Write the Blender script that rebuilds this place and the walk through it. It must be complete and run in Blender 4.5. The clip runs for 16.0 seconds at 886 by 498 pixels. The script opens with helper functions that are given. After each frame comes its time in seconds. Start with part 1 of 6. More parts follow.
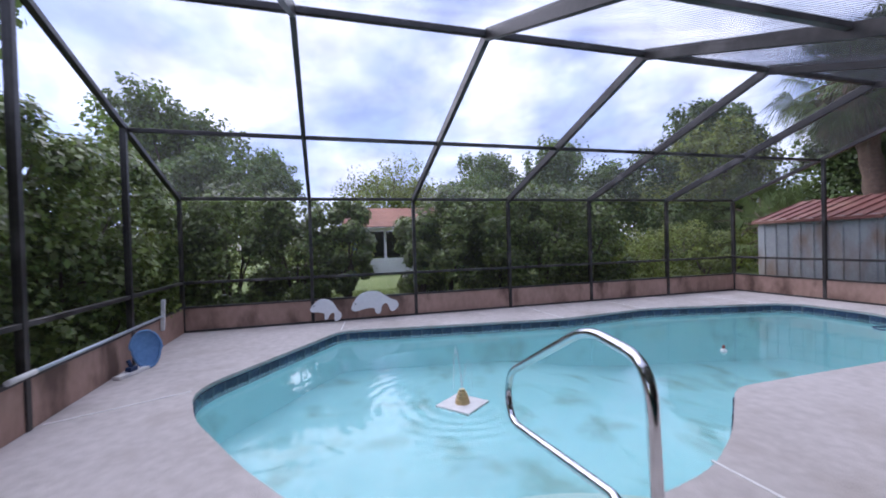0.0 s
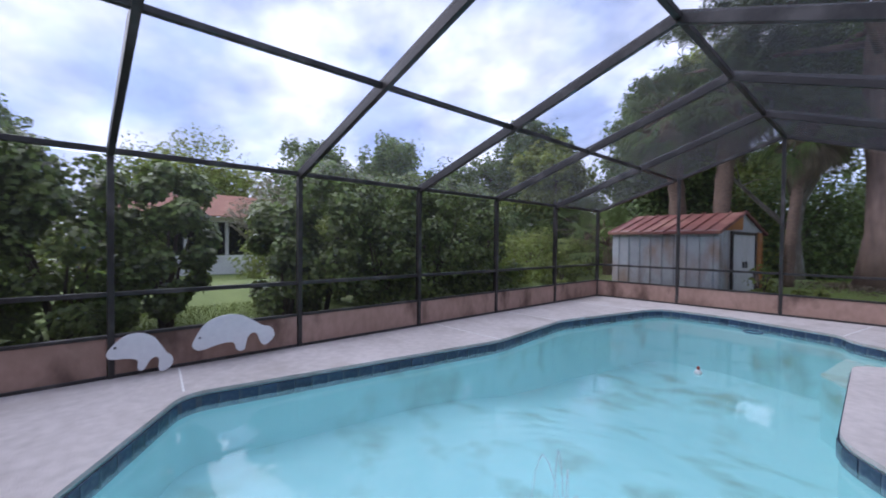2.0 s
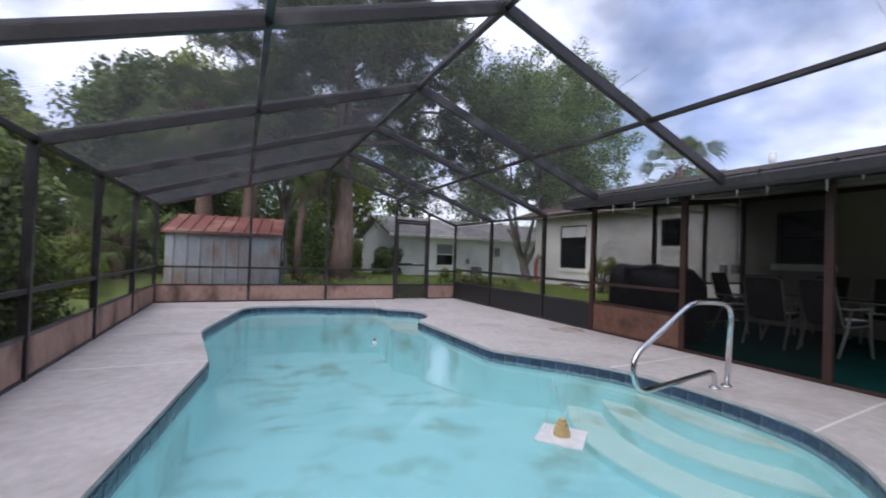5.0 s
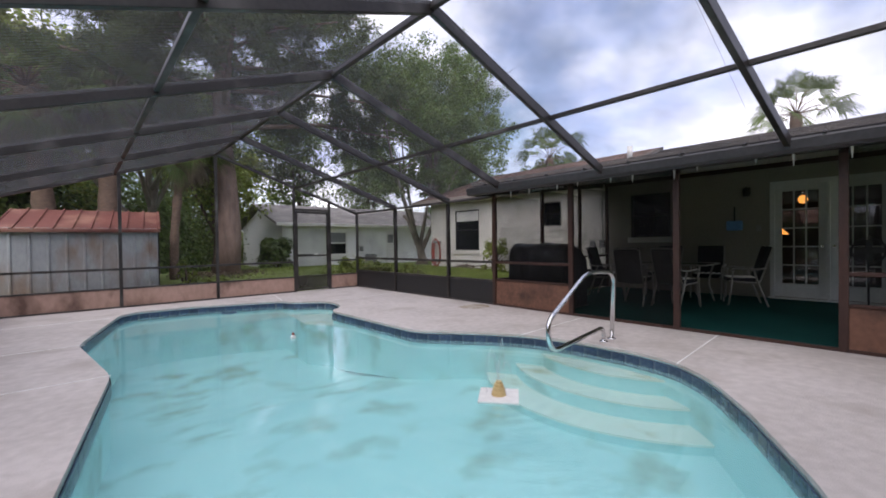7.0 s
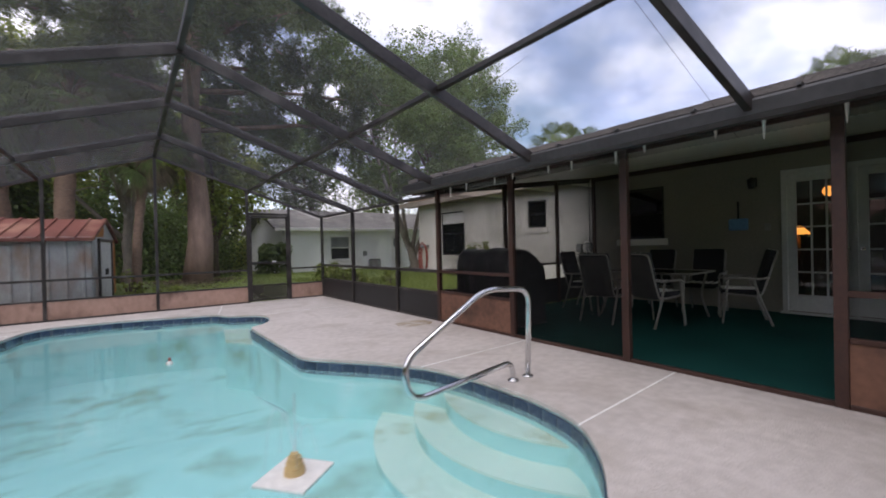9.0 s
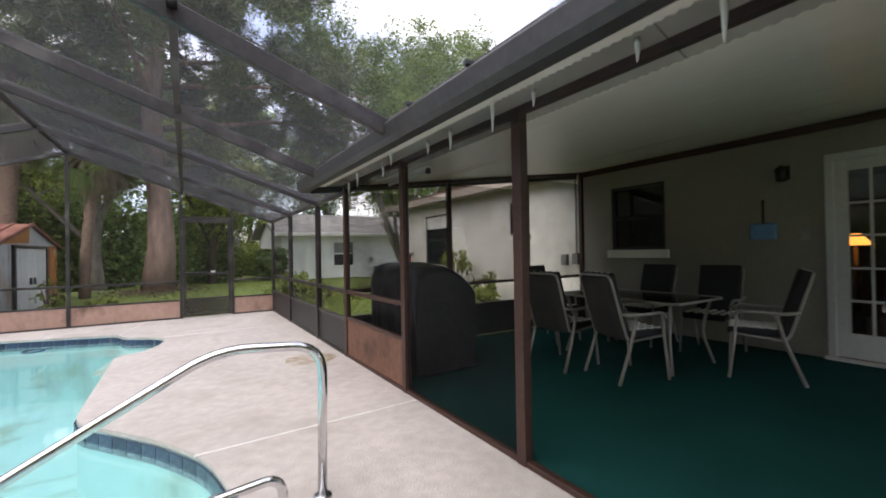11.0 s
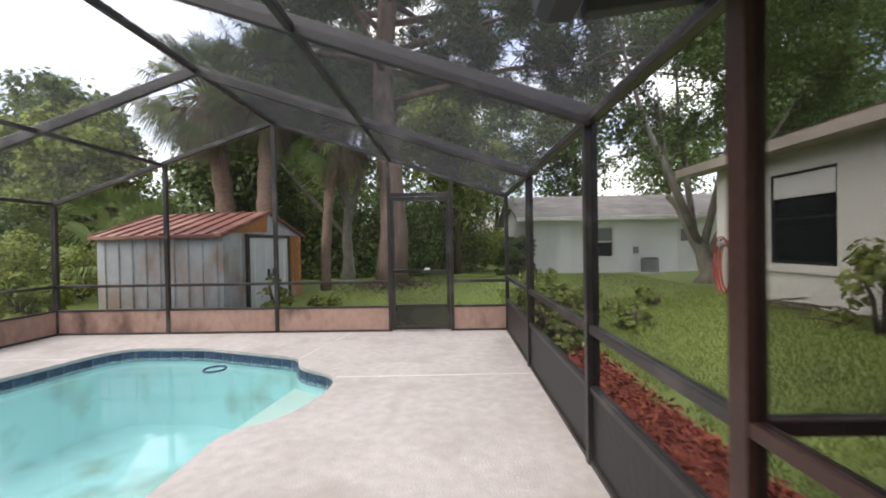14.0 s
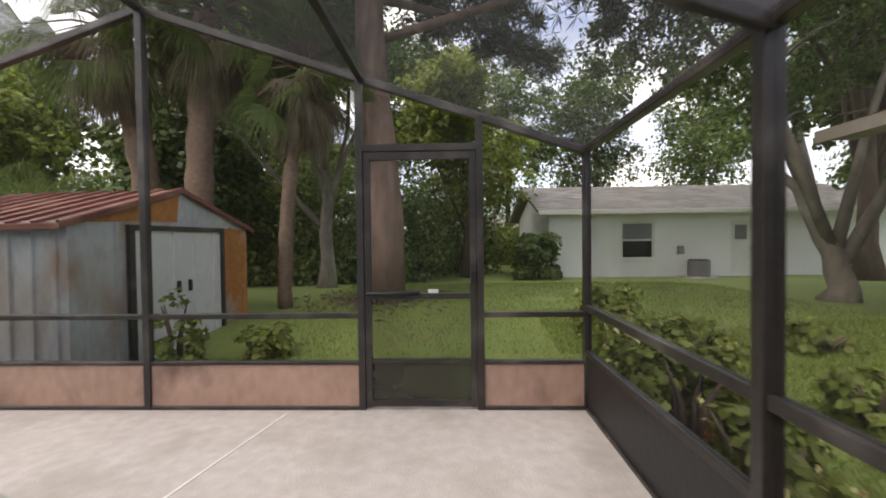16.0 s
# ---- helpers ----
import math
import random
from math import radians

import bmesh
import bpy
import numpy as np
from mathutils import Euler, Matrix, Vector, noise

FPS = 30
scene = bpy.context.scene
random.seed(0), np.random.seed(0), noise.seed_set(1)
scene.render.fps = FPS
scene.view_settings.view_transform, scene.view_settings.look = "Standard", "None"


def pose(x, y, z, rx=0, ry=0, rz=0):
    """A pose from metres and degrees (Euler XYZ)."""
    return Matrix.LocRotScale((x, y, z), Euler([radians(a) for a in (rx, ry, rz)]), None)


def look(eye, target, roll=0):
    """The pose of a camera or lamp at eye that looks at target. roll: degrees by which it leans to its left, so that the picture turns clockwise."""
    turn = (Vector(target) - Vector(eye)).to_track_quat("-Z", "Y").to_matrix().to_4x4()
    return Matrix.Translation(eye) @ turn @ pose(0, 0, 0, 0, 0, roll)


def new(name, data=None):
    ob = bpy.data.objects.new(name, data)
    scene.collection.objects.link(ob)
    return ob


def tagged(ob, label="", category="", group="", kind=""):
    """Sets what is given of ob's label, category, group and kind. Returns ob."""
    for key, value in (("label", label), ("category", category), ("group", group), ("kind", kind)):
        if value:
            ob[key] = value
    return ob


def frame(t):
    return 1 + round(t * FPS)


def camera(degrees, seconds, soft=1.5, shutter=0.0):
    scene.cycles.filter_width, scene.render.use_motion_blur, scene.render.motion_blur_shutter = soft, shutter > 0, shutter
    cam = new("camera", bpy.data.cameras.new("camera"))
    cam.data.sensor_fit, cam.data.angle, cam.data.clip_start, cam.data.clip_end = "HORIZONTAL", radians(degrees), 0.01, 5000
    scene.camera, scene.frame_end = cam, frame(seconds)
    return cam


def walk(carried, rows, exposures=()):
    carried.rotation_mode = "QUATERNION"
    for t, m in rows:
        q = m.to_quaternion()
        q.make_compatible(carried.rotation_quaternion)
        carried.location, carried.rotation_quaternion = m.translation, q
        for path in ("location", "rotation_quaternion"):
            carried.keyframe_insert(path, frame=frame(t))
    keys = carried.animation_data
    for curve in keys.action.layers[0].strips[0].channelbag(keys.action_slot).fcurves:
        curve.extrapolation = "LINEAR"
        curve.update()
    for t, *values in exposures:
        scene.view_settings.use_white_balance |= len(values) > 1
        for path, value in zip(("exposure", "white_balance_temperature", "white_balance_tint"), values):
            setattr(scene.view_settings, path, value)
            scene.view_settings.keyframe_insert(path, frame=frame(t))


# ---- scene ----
cam = camera(94.5, 16.0, soft=1.8, shutter=0.4)
# seconds, stops, white balance
LIGHT = [(0, 1.07, 5900, 21), (3.5, 0.98, 5880, 18), (5, 1.01, 6300, 17), (8.5, 1.05, 6800, 17), (9.7, 1.10, 6900, 16), (11.8, 1.96, 7150, 13), (12.5, 1.95, 7150, 13), (14, 1.64, 7200, 11), (16, 1.46, 7700, 11)]
PATH = [
    (0, (0.088, -8.955, 1.246), (-1.83, -8.389, 1.218), -1.6),
    (0.5, (-0.521, -8.895, 1.301), (-2.411, -8.243, 1.246), -1.0),
    (1, (-1.141, -8.995, 1.275), (-2.932, -8.107, 1.215), -0.3),
    (1.5, (-1.728, -9.208, 1.265), (-3.369, -8.065, 1.22), 0.3),
    (2, (-2.281, -9.45, 1.258), (-3.743, -8.087, 1.221), 0.7),
    (2.5, (-2.859, -9.672, 1.228), (-4.065, -8.077, 1.201), 0.9),
    (3, (-3.384, -9.812, 1.238), (-4.241, -8.005, 1.211), 1.6),
    (3.5, (-3.887, -9.904, 1.253), (-4.315, -7.95, 1.232), 2.0),
    (4, (-4.386, -10.003, 1.224), (-4.34, -8.004, 1.238), 2.2),
    (4.5, (-4.869, -10.144, 1.137), (-4.381, -8.205, 1.182), 1.9),
    (5, (-5.353, -10.164, 1.163), (-4.474, -8.367, 1.198), 2.0),
    (7.5, (-5.831, -10.098, 1.167), (-4.493, -8.612, 1.14), -0.9),
    (8, (-5.267, -10.095, 1.089), (-4.023, -8.529, 1.084), -1.3),
    (8.5, (-4.625, -10.211, 1.169), (-3.417, -8.617, 1.15), -1.8),
    (9, (-3.939, -10.311, 1.196), (-2.726, -8.721, 1.184), -1.4),
    (9.5, (-3.342, -10.303, 1.256), (-2.066, -8.764, 1.246), -1.2),
    (12, (-0.938, -9.093, 1.282), (-0.342, -7.184, 1.279), -0.9),
    (12.5, (-0.751, -8.374, 1.384), (-0.478, -6.393, 1.357), -1.1),
    (13, (-0.69, -7.652, 1.355), (-0.6, -5.655, 1.329), -1.2),
    (13.5, (-0.735, -6.931, 1.337), (-0.745, -4.931, 1.312), -1.1),
    (14, (-0.813, -6.192, 1.316), (-0.86, -4.193, 1.29), -1.0),
    (14.5, (-0.844, -5.427, 1.282), (-0.908, -3.428, 1.265), -0.7),
    (15, (-0.87, -4.679, 1.307), (-0.956, -2.681, 1.281), -0.7),
    (15.5, (-0.96, -3.941, 1.317), (-1.032, -1.943, 1.289), -0.6),
    (16, (-1.023, -3.22, 1.333), (-1.083, -1.222, 1.293), -0.7),
]
walk(cam, [(t, look(eye, target, roll)) for t, eye, target, roll in PATH], LIGHT)


# ---- light ----
world = bpy.data.worlds.new("sky")
scene.world = world
world.use_nodes = True
wn, wl = world.node_tree.nodes, world.node_tree.links
sky = wn.new("ShaderNodeTexSky")
sky.sky_type, sky.sun_disc = "NISHITA", False
sky.sun_elevation, sky.sun_rotation = radians(51), radians(247)
sky.air_density, sky.dust_density = 1.0, 0.6
wtc = wn.new("ShaderNodeTexCoord")
wmap = wn.new("ShaderNodeMapping")
wmap.inputs["Scale"].default_value = (1.0, 1.0, 1.7)
cloud = wn.new("ShaderNodeTexNoise")
cloud.inputs["Scale"].default_value, cloud.inputs["Detail"].default_value = 2.0, 8.0
cloud.inputs["Roughness"].default_value = 0.52
cramp = wn.new("ShaderNodeValToRGB")
cramp.color_ramp.elements[0].position, cramp.color_ramp.elements[1].position = 0.31, 0.58
shade = wn.new("ShaderNodeTexNoise")
shade.inputs["Scale"].default_value, shade.inputs["Detail"].default_value = 3.4, 5.0
sramp = wn.new("ShaderNodeValToRGB")
sramp.color_ramp.elements[0].position, sramp.color_ramp.elements[1].position = 0.39, 0.645
sramp.color_ramp.elements[0].color, sramp.color_ramp.elements[1].color = (4.9, 5.9, 9.2, 1), (11.4, 11.8, 12.8, 1)
wmix = wn.new("ShaderNodeMixRGB")
wl.new(wtc.outputs["Generated"], wmap.inputs["Vector"])
wl.new(wmap.outputs["Vector"], cloud.inputs["Vector"])
wl.new(wmap.outputs["Vector"], shade.inputs["Vector"])
wl.new(cloud.outputs["Fac"], cramp.inputs["Fac"])
wl.new(shade.outputs["Fac"], sramp.inputs["Fac"])
wl.new(cramp.outputs["Color"], wmix.inputs["Fac"])
wl.new(sky.outputs["Color"], wmix.inputs["Color1"])
wl.new(sramp.outputs["Color"], wmix.inputs["Color2"])
wl.new(wmix.outputs["Color"], wn["Background"].inputs["Color"])
wn["Background"].inputs["Strength"].default_value = 0.105

sun = new("sun", bpy.data.lights.new("sun", "SUN"))
sun.data.energy, sun.data.angle, sun.data.color = 1.85, radians(80), (1.0, 0.96, 0.90)
sun.matrix_world = look((0, 0, 30), (21, 9, 2))

# ---- helpers for shapes ----


def part(name, bm, material, parent=None, label=""):
    me = bpy.data.meshes.new(name)
    if not isinstance(bm, bpy.types.Mesh):
        bm.to_mesh(me)
        bm.free()
    else:
        me = bm
    ob = new(name, me)
    me.materials.append(material)
    if parent is not None:
        ob.parent = parent
    if label:
        ob["label"] = label
    return ob


def thing(name, label, category, at=(0, 0, 0), rz=0.0, group="", kind=""):
    ob = new(name)
    ob.empty_display_size = 0.1
    ob.matrix_basis = pose(*at, 0, 0, rz)
    return tagged(ob, label, category, group, kind)


def B():
    return bmesh.new()


def box(bm, c, s, rx=0, ry=0, rz=0, bevel=0.0):
    m = pose(*c, rx, ry, rz) @ Matrix.Diagonal((*s, 1))
    r = bmesh.ops.create_cube(bm, size=1, matrix=m)
    if bevel:
        es = list({e for v in r["verts"] for e in v.link_edges})
        bmesh.ops.bevel(bm, geom=es, offset=bevel, segments=2, affect="EDGES", profile=0.6)
    return bm


def box2(bm, lo, hi, bevel=0.0):
    c = [(a + b) / 2 for a, b in zip(lo, hi)]
    return box(bm, c, [b - a for a, b in zip(lo, hi)], bevel=bevel)


def beam(bm, a, b, w, h, bevel=0.004):
    """A bar from a to b, w wide and h high (h in the upright plane)."""
    a, b = Vector(a), Vector(b)
    d = b - a
    if abs(d.normalized().z) > 0.999:
        x, y, z = Vector((0, 0, 1)), Vector((1, 0, 0)), Vector((0, 1, 0))
    else:
        x = d.normalized()
        y = Vector((0, 0, 1)).cross(x).normalized()
        z = x.cross(y)
    rot = Matrix((x, y, z)).transposed().to_4x4()
    m = Matrix.Translation((a + b) / 2) @ rot @ Matrix.Diagonal((d.length, w, h, 1))
    r = bmesh.ops.create_cube(bm, size=1, matrix=m)
    if bevel:
        es = list({e for v in r["verts"] for e in v.link_edges})
        bmesh.ops.bevel(bm, geom=es, offset=bevel, segments=1, affect="EDGES")
    return bm


def tube(bm, pts, radii, n=8, cap=True, wob=0.0, seed=0):
    """A round bar along points, with a radius at each."""
    rnd = random.Random(seed)
    pts = [Vector(p) for p in pts]
    if not hasattr(radii, "__len__"):
        radii = [radii] * len(pts)
    rings, side = [], None
    for i, p in enumerate(pts):
        d = (pts[min(i + 1, len(pts) - 1)] - pts[max(i - 1, 0)]).normalized()
        if side is None:
            side = d.orthogonal().normalized()
        side = (side - d * side.dot(d)).normalized()
        up = d.cross(side)
        ring = []
        for k in range(n):
            a = 2 * math.pi * k / n
            r = radii[i] * (1 + wob * rnd.uniform(-1, 1))
            ring.append(bm.verts.new(p + (side * math.cos(a) + up * math.sin(a)) * r))
        rings.append(ring)
    for r0, r1 in zip(rings, rings[1:]):
        for k in range(n):
            f = bm.faces.new((r0[k], r0[(k + 1) % n], r1[(k + 1) % n], r1[k]))
            f.smooth = True
    if cap:
        bm.faces.new(rings[0][::-1])
        bm.faces.new(rings[-1])
    return bm


def rounded(pts, r=0.1, n=6):
    """A polyline with its inner corners rounded."""
    pts = [Vector(p) for p in pts]
    out = [pts[0]]
    for a, b, c in zip(pts, pts[1:], pts[2:]):
        u, v = (a - b), (c - b)
        k = min(r, u.length * 0.49, v.length * 0.49)
        p, q = b + u.normalized() * k, b + v.normalized() * k
        for i in range(n + 1):
            t = i / n
            out.append(p * (1 - t) ** 2 + b * 2 * t * (1 - t) + q * t * t)
    out.append(pts[-1])
    return out


def prism(bm, outline, z0, z1):
    lo = [bm.verts.new((x, y, z0)) for x, y in outline]
    hi = [bm.verts.new((x, y, z1)) for x, y in outline]
    n = len(outline)
    for i in range(n):
        bm.faces.new((lo[i], lo[(i + 1) % n], hi[(i + 1) % n], hi[i]))
    bm.faces.new(hi)
    bm.faces.new(lo[::-1])
    return bm


def quads(name, V):
    """A mesh of loose quads from an array of n x 4 x 3."""
    n = len(V)
    me = bpy.data.meshes.new(name)
    me.vertices.add(n * 4)
    me.vertices.foreach_set("co", np.ascontiguousarray(V, dtype=np.float32).ravel())
    me.loops.add(n * 4)
    me.loops.foreach_set("vertex_index", np.arange(n * 4, dtype=np.int32))
    me.polygons.add(n)
    me.polygons.foreach_set("loop_start", np.arange(0, n * 4, 4, dtype=np.int32))
    me.update(calc_edges=True)
    me.validate()
    return me


def leaf_quads(P, size, aspect, rng, flat=0.35, out=None, face=None):
    """Rhombic leaves at points P, turned at random; out: the way that they point; face: the way that their upper side looks."""
    n = len(P)
    d = rng.normal(size=(n, 3))
    if out is not None:
        d = d * 0.6 + out
    d /= np.linalg.norm(d, axis=1)[:, None] + 1e-9
    u = rng.normal(size=(n, 3))
    u[:, 2] *= flat
    if face is not None:
        f = face + rng.normal(size=(n, 3)) * 0.45
        f /= np.linalg.norm(f, axis=1)[:, None] + 1e-9
        d = d - f * (d * f).sum(1)[:, None] - np.array([0, 0, 0.25])
        d /= np.linalg.norm(d, axis=1)[:, None] + 1e-9
        u = f
    w = np.cross(d, u)
    w /= np.linalg.norm(w, axis=1)[:, None] + 1e-9
    s = size * rng.uniform(0.6, 1.3, n)[:, None]
    a, b = d * s, w * s * aspect
    return np.stack([P, P + a * 0.5 + b, P + a, P + a * 0.5 - b], 1)


# ---- materials ----


def mat(name, c1, c2=None, rough=0.7, scale=6.0, big=0.6, bump=0.15, metal=0.0, stain=None, spec=0.5, coat=0.0, island=0.0, rand=0.0,
        thin=0.0, bumpscale=None, stretch=(1, 1, 1), stain_at=(0.52, 0.68)):
    """A surface with grain at a fine scale, drift at a large one, and stains."""
    m = bpy.data.materials.new(name)
    m.use_nodes = True
    n, l = m.node_tree.nodes, m.node_tree.links
    p = n["Principled BSDF"]
    c2 = c2 or tuple(v * 0.8 for v in c1)
    tc, mp = n.new("ShaderNodeTexCoord"), n.new("ShaderNodeMapping")
    mp.inputs["Scale"].default_value = stretch
    l.new(tc.outputs["Object"], mp.inputs["Vector"])
    fine, large = n.new("ShaderNodeTexNoise"), n.new("ShaderNodeTexNoise")
    fine.inputs["Scale"].default_value, fine.inputs["Detail"].default_value = scale, 8.0
    large.inputs["Scale"].default_value, large.inputs["Detail"].default_value = big, 4.0
    for t in (fine, large):
        l.new(mp.outputs["Vector"], t.inputs["Vector"])
    add = n.new("ShaderNodeMath")
    add.operation = "ADD"
    l.new(fine.outputs["Fac"], add.inputs[0])
    l.new(large.outputs["Fac"], add.inputs[1])
    ramp = n.new("ShaderNodeMapRange")
    ramp.inputs["From Min"].default_value, ramp.inputs["From Max"].default_value = 0.75, 1.25
    l.new(add.outputs[0], ramp.inputs["Value"])
    mix = n.new("ShaderNodeMixRGB")
    mix.inputs["Color1"].default_value, mix.inputs["Color2"].default_value = (*c2, 1), (*c1, 1)
    l.new(ramp.outputs["Result"], mix.inputs["Fac"])
    col = mix.outputs["Color"]
    if stain:
        st = n.new("ShaderNodeTexNoise")
        st.inputs["Scale"].default_value, st.inputs["Detail"].default_value = stain[3], 7.0
        off = n.new("ShaderNodeMapping")
        off.inputs["Location"].default_value = (7.3, 2.1, 4.4)
        l.new(mp.outputs["Vector"], off.inputs["Vector"])
        l.new(off.outputs["Vector"], st.inputs["Vector"])
        sr = n.new("ShaderNodeMapRange")
        sr.inputs["From Min"].default_value, sr.inputs["From Max"].default_value = stain_at
        l.new(st.outputs["Fac"], sr.inputs["Value"])
        sm = n.new("ShaderNodeMixRGB")
        sm.inputs["Color2"].default_value = (*stain[:3], 1)
        l.new(sr.outputs["Result"], sm.inputs["Fac"])
        l.new(col, sm.inputs["Color1"])
        col = sm.outputs["Color"]
    if island or rand:
        src = n.new("ShaderNodeNewGeometry").outputs["Random Per Island"] if island else n.new("ShaderNodeObjectInfo").outputs["Random"]
        hv = n.new("ShaderNodeHueSaturation")
        vr = n.new("ShaderNodeMapRange")
        k = island or rand
        vr.inputs["To Min"].default_value, vr.inputs["To Max"].default_value = 1 - k, 1 + k
        l.new(src, vr.inputs["Value"])
        l.new(vr.outputs["Result"], hv.inputs["Value"])
        l.new(col, hv.inputs["Color"])
        if island:
            hr = n.new("ShaderNodeMapRange")
            hr.inputs["To Min"].default_value, hr.inputs["To Max"].default_value = 0.485, 0.512
            l.new(src, hr.inputs["Value"])
            l.new(hr.outputs["Result"], hv.inputs["Hue"])
        col = hv.outputs["Color"]
    l.new(col, p.inputs["Base Color"])
    p.inputs["Roughness"].default_value, p.inputs["Metallic"].default_value = rough, metal
    p.inputs["Specular IOR Level"].default_value = spec
    p.inputs["Coat Weight"].default_value = coat
    if bump:
        bp = n.new("ShaderNodeBump")
        bp.inputs["Strength"].default_value, bp.inputs["Distance"].default_value = bump, 0.02
        src = fine.outputs["Fac"]
        if bumpscale:
            bt = n.new("ShaderNodeTexNoise")
            bt.inputs["Scale"].default_value, bt.inputs["Detail"].default_value = bumpscale, 6.0
            l.new(mp.outputs["Vector"], bt.inputs["Vector"])
            src = bt.outputs["Fac"]
        l.new(src, bp.inputs["Height"])
        l.new(bp.outputs["Normal"], p.inputs["Normal"])
    if thin:
        tr, ms = n.new("ShaderNodeBsdfTranslucent"), n.new("ShaderNodeMixShader")
        l.new(col, tr.inputs["Color"])
        ms.inputs["Fac"].default_value = thin
        l.new(p.outputs["BSDF"], ms.inputs[1])
        l.new(tr.outputs["BSDF"], ms.inputs[2])
        l.new(ms.outputs["Shader"], n["Material Output"].inputs["Surface"])
    return m


def glow(name, colour, strength):
    m = bpy.data.materials.new(name)
    m.use_nodes = True
    p = m.node_tree.nodes["Principled BSDF"]
    p.inputs["Base Color"].default_value = (*colour, 1)
    p.inputs["Emission Color"].default_value, p.inputs["Emission Strength"].default_value = (*colour, 1), strength
    return m


def screen_cloth(name, colour, cover):
    """Insect screen: fine threads that let most of the light through."""
    m = bpy.data.materials.new(name)
    m.use_nodes = True
    n, l = m.node_tree.nodes, m.node_tree.links
    n.remove(n["Principled BSDF"])
    tr, df, tl = n.new("ShaderNodeBsdfTransparent"), n.new("ShaderNodeBsdfDiffuse"), n.new("ShaderNodeBsdfTranslucent")
    tc, no, mr = n.new("ShaderNodeTexCoord"), n.new("ShaderNodeTexNoise"), n.new("ShaderNodeMapRange")
    no.inputs["Scale"].default_value, no.inputs["Detail"].default_value = 1.7, 6.0
    l.new(tc.outputs["Object"], no.inputs["Vector"])
    l.new(no.outputs["Fac"], mr.inputs["Value"])
    mr.inputs["From Min"].default_value, mr.inputs["From Max"].default_value = 0.3, 0.7
    mr.inputs["To Min"].default_value, mr.inputs["To Max"].default_value = cover * 0.8, cover * 1.2
    df.inputs["Color"].default_value = tl.inputs["Color"].default_value = (*colour, 1)
    two, ms = n.new("ShaderNodeMixShader"), n.new("ShaderNodeMixShader")
    two.inputs["Fac"].default_value = 0.5
    l.new(df.outputs["BSDF"], two.inputs[1])
    l.new(tl.outputs["BSDF"], two.inputs[2])
    l.new(mr.outputs["Result"], ms.inputs["Fac"])
    l.new(tr.outputs["BSDF"], ms.inputs[1])
    l.new(two.outputs["Shader"], ms.inputs[2])
    l.new(ms.outputs["Shader"], n["Material Output"].inputs["Surface"])
    return m


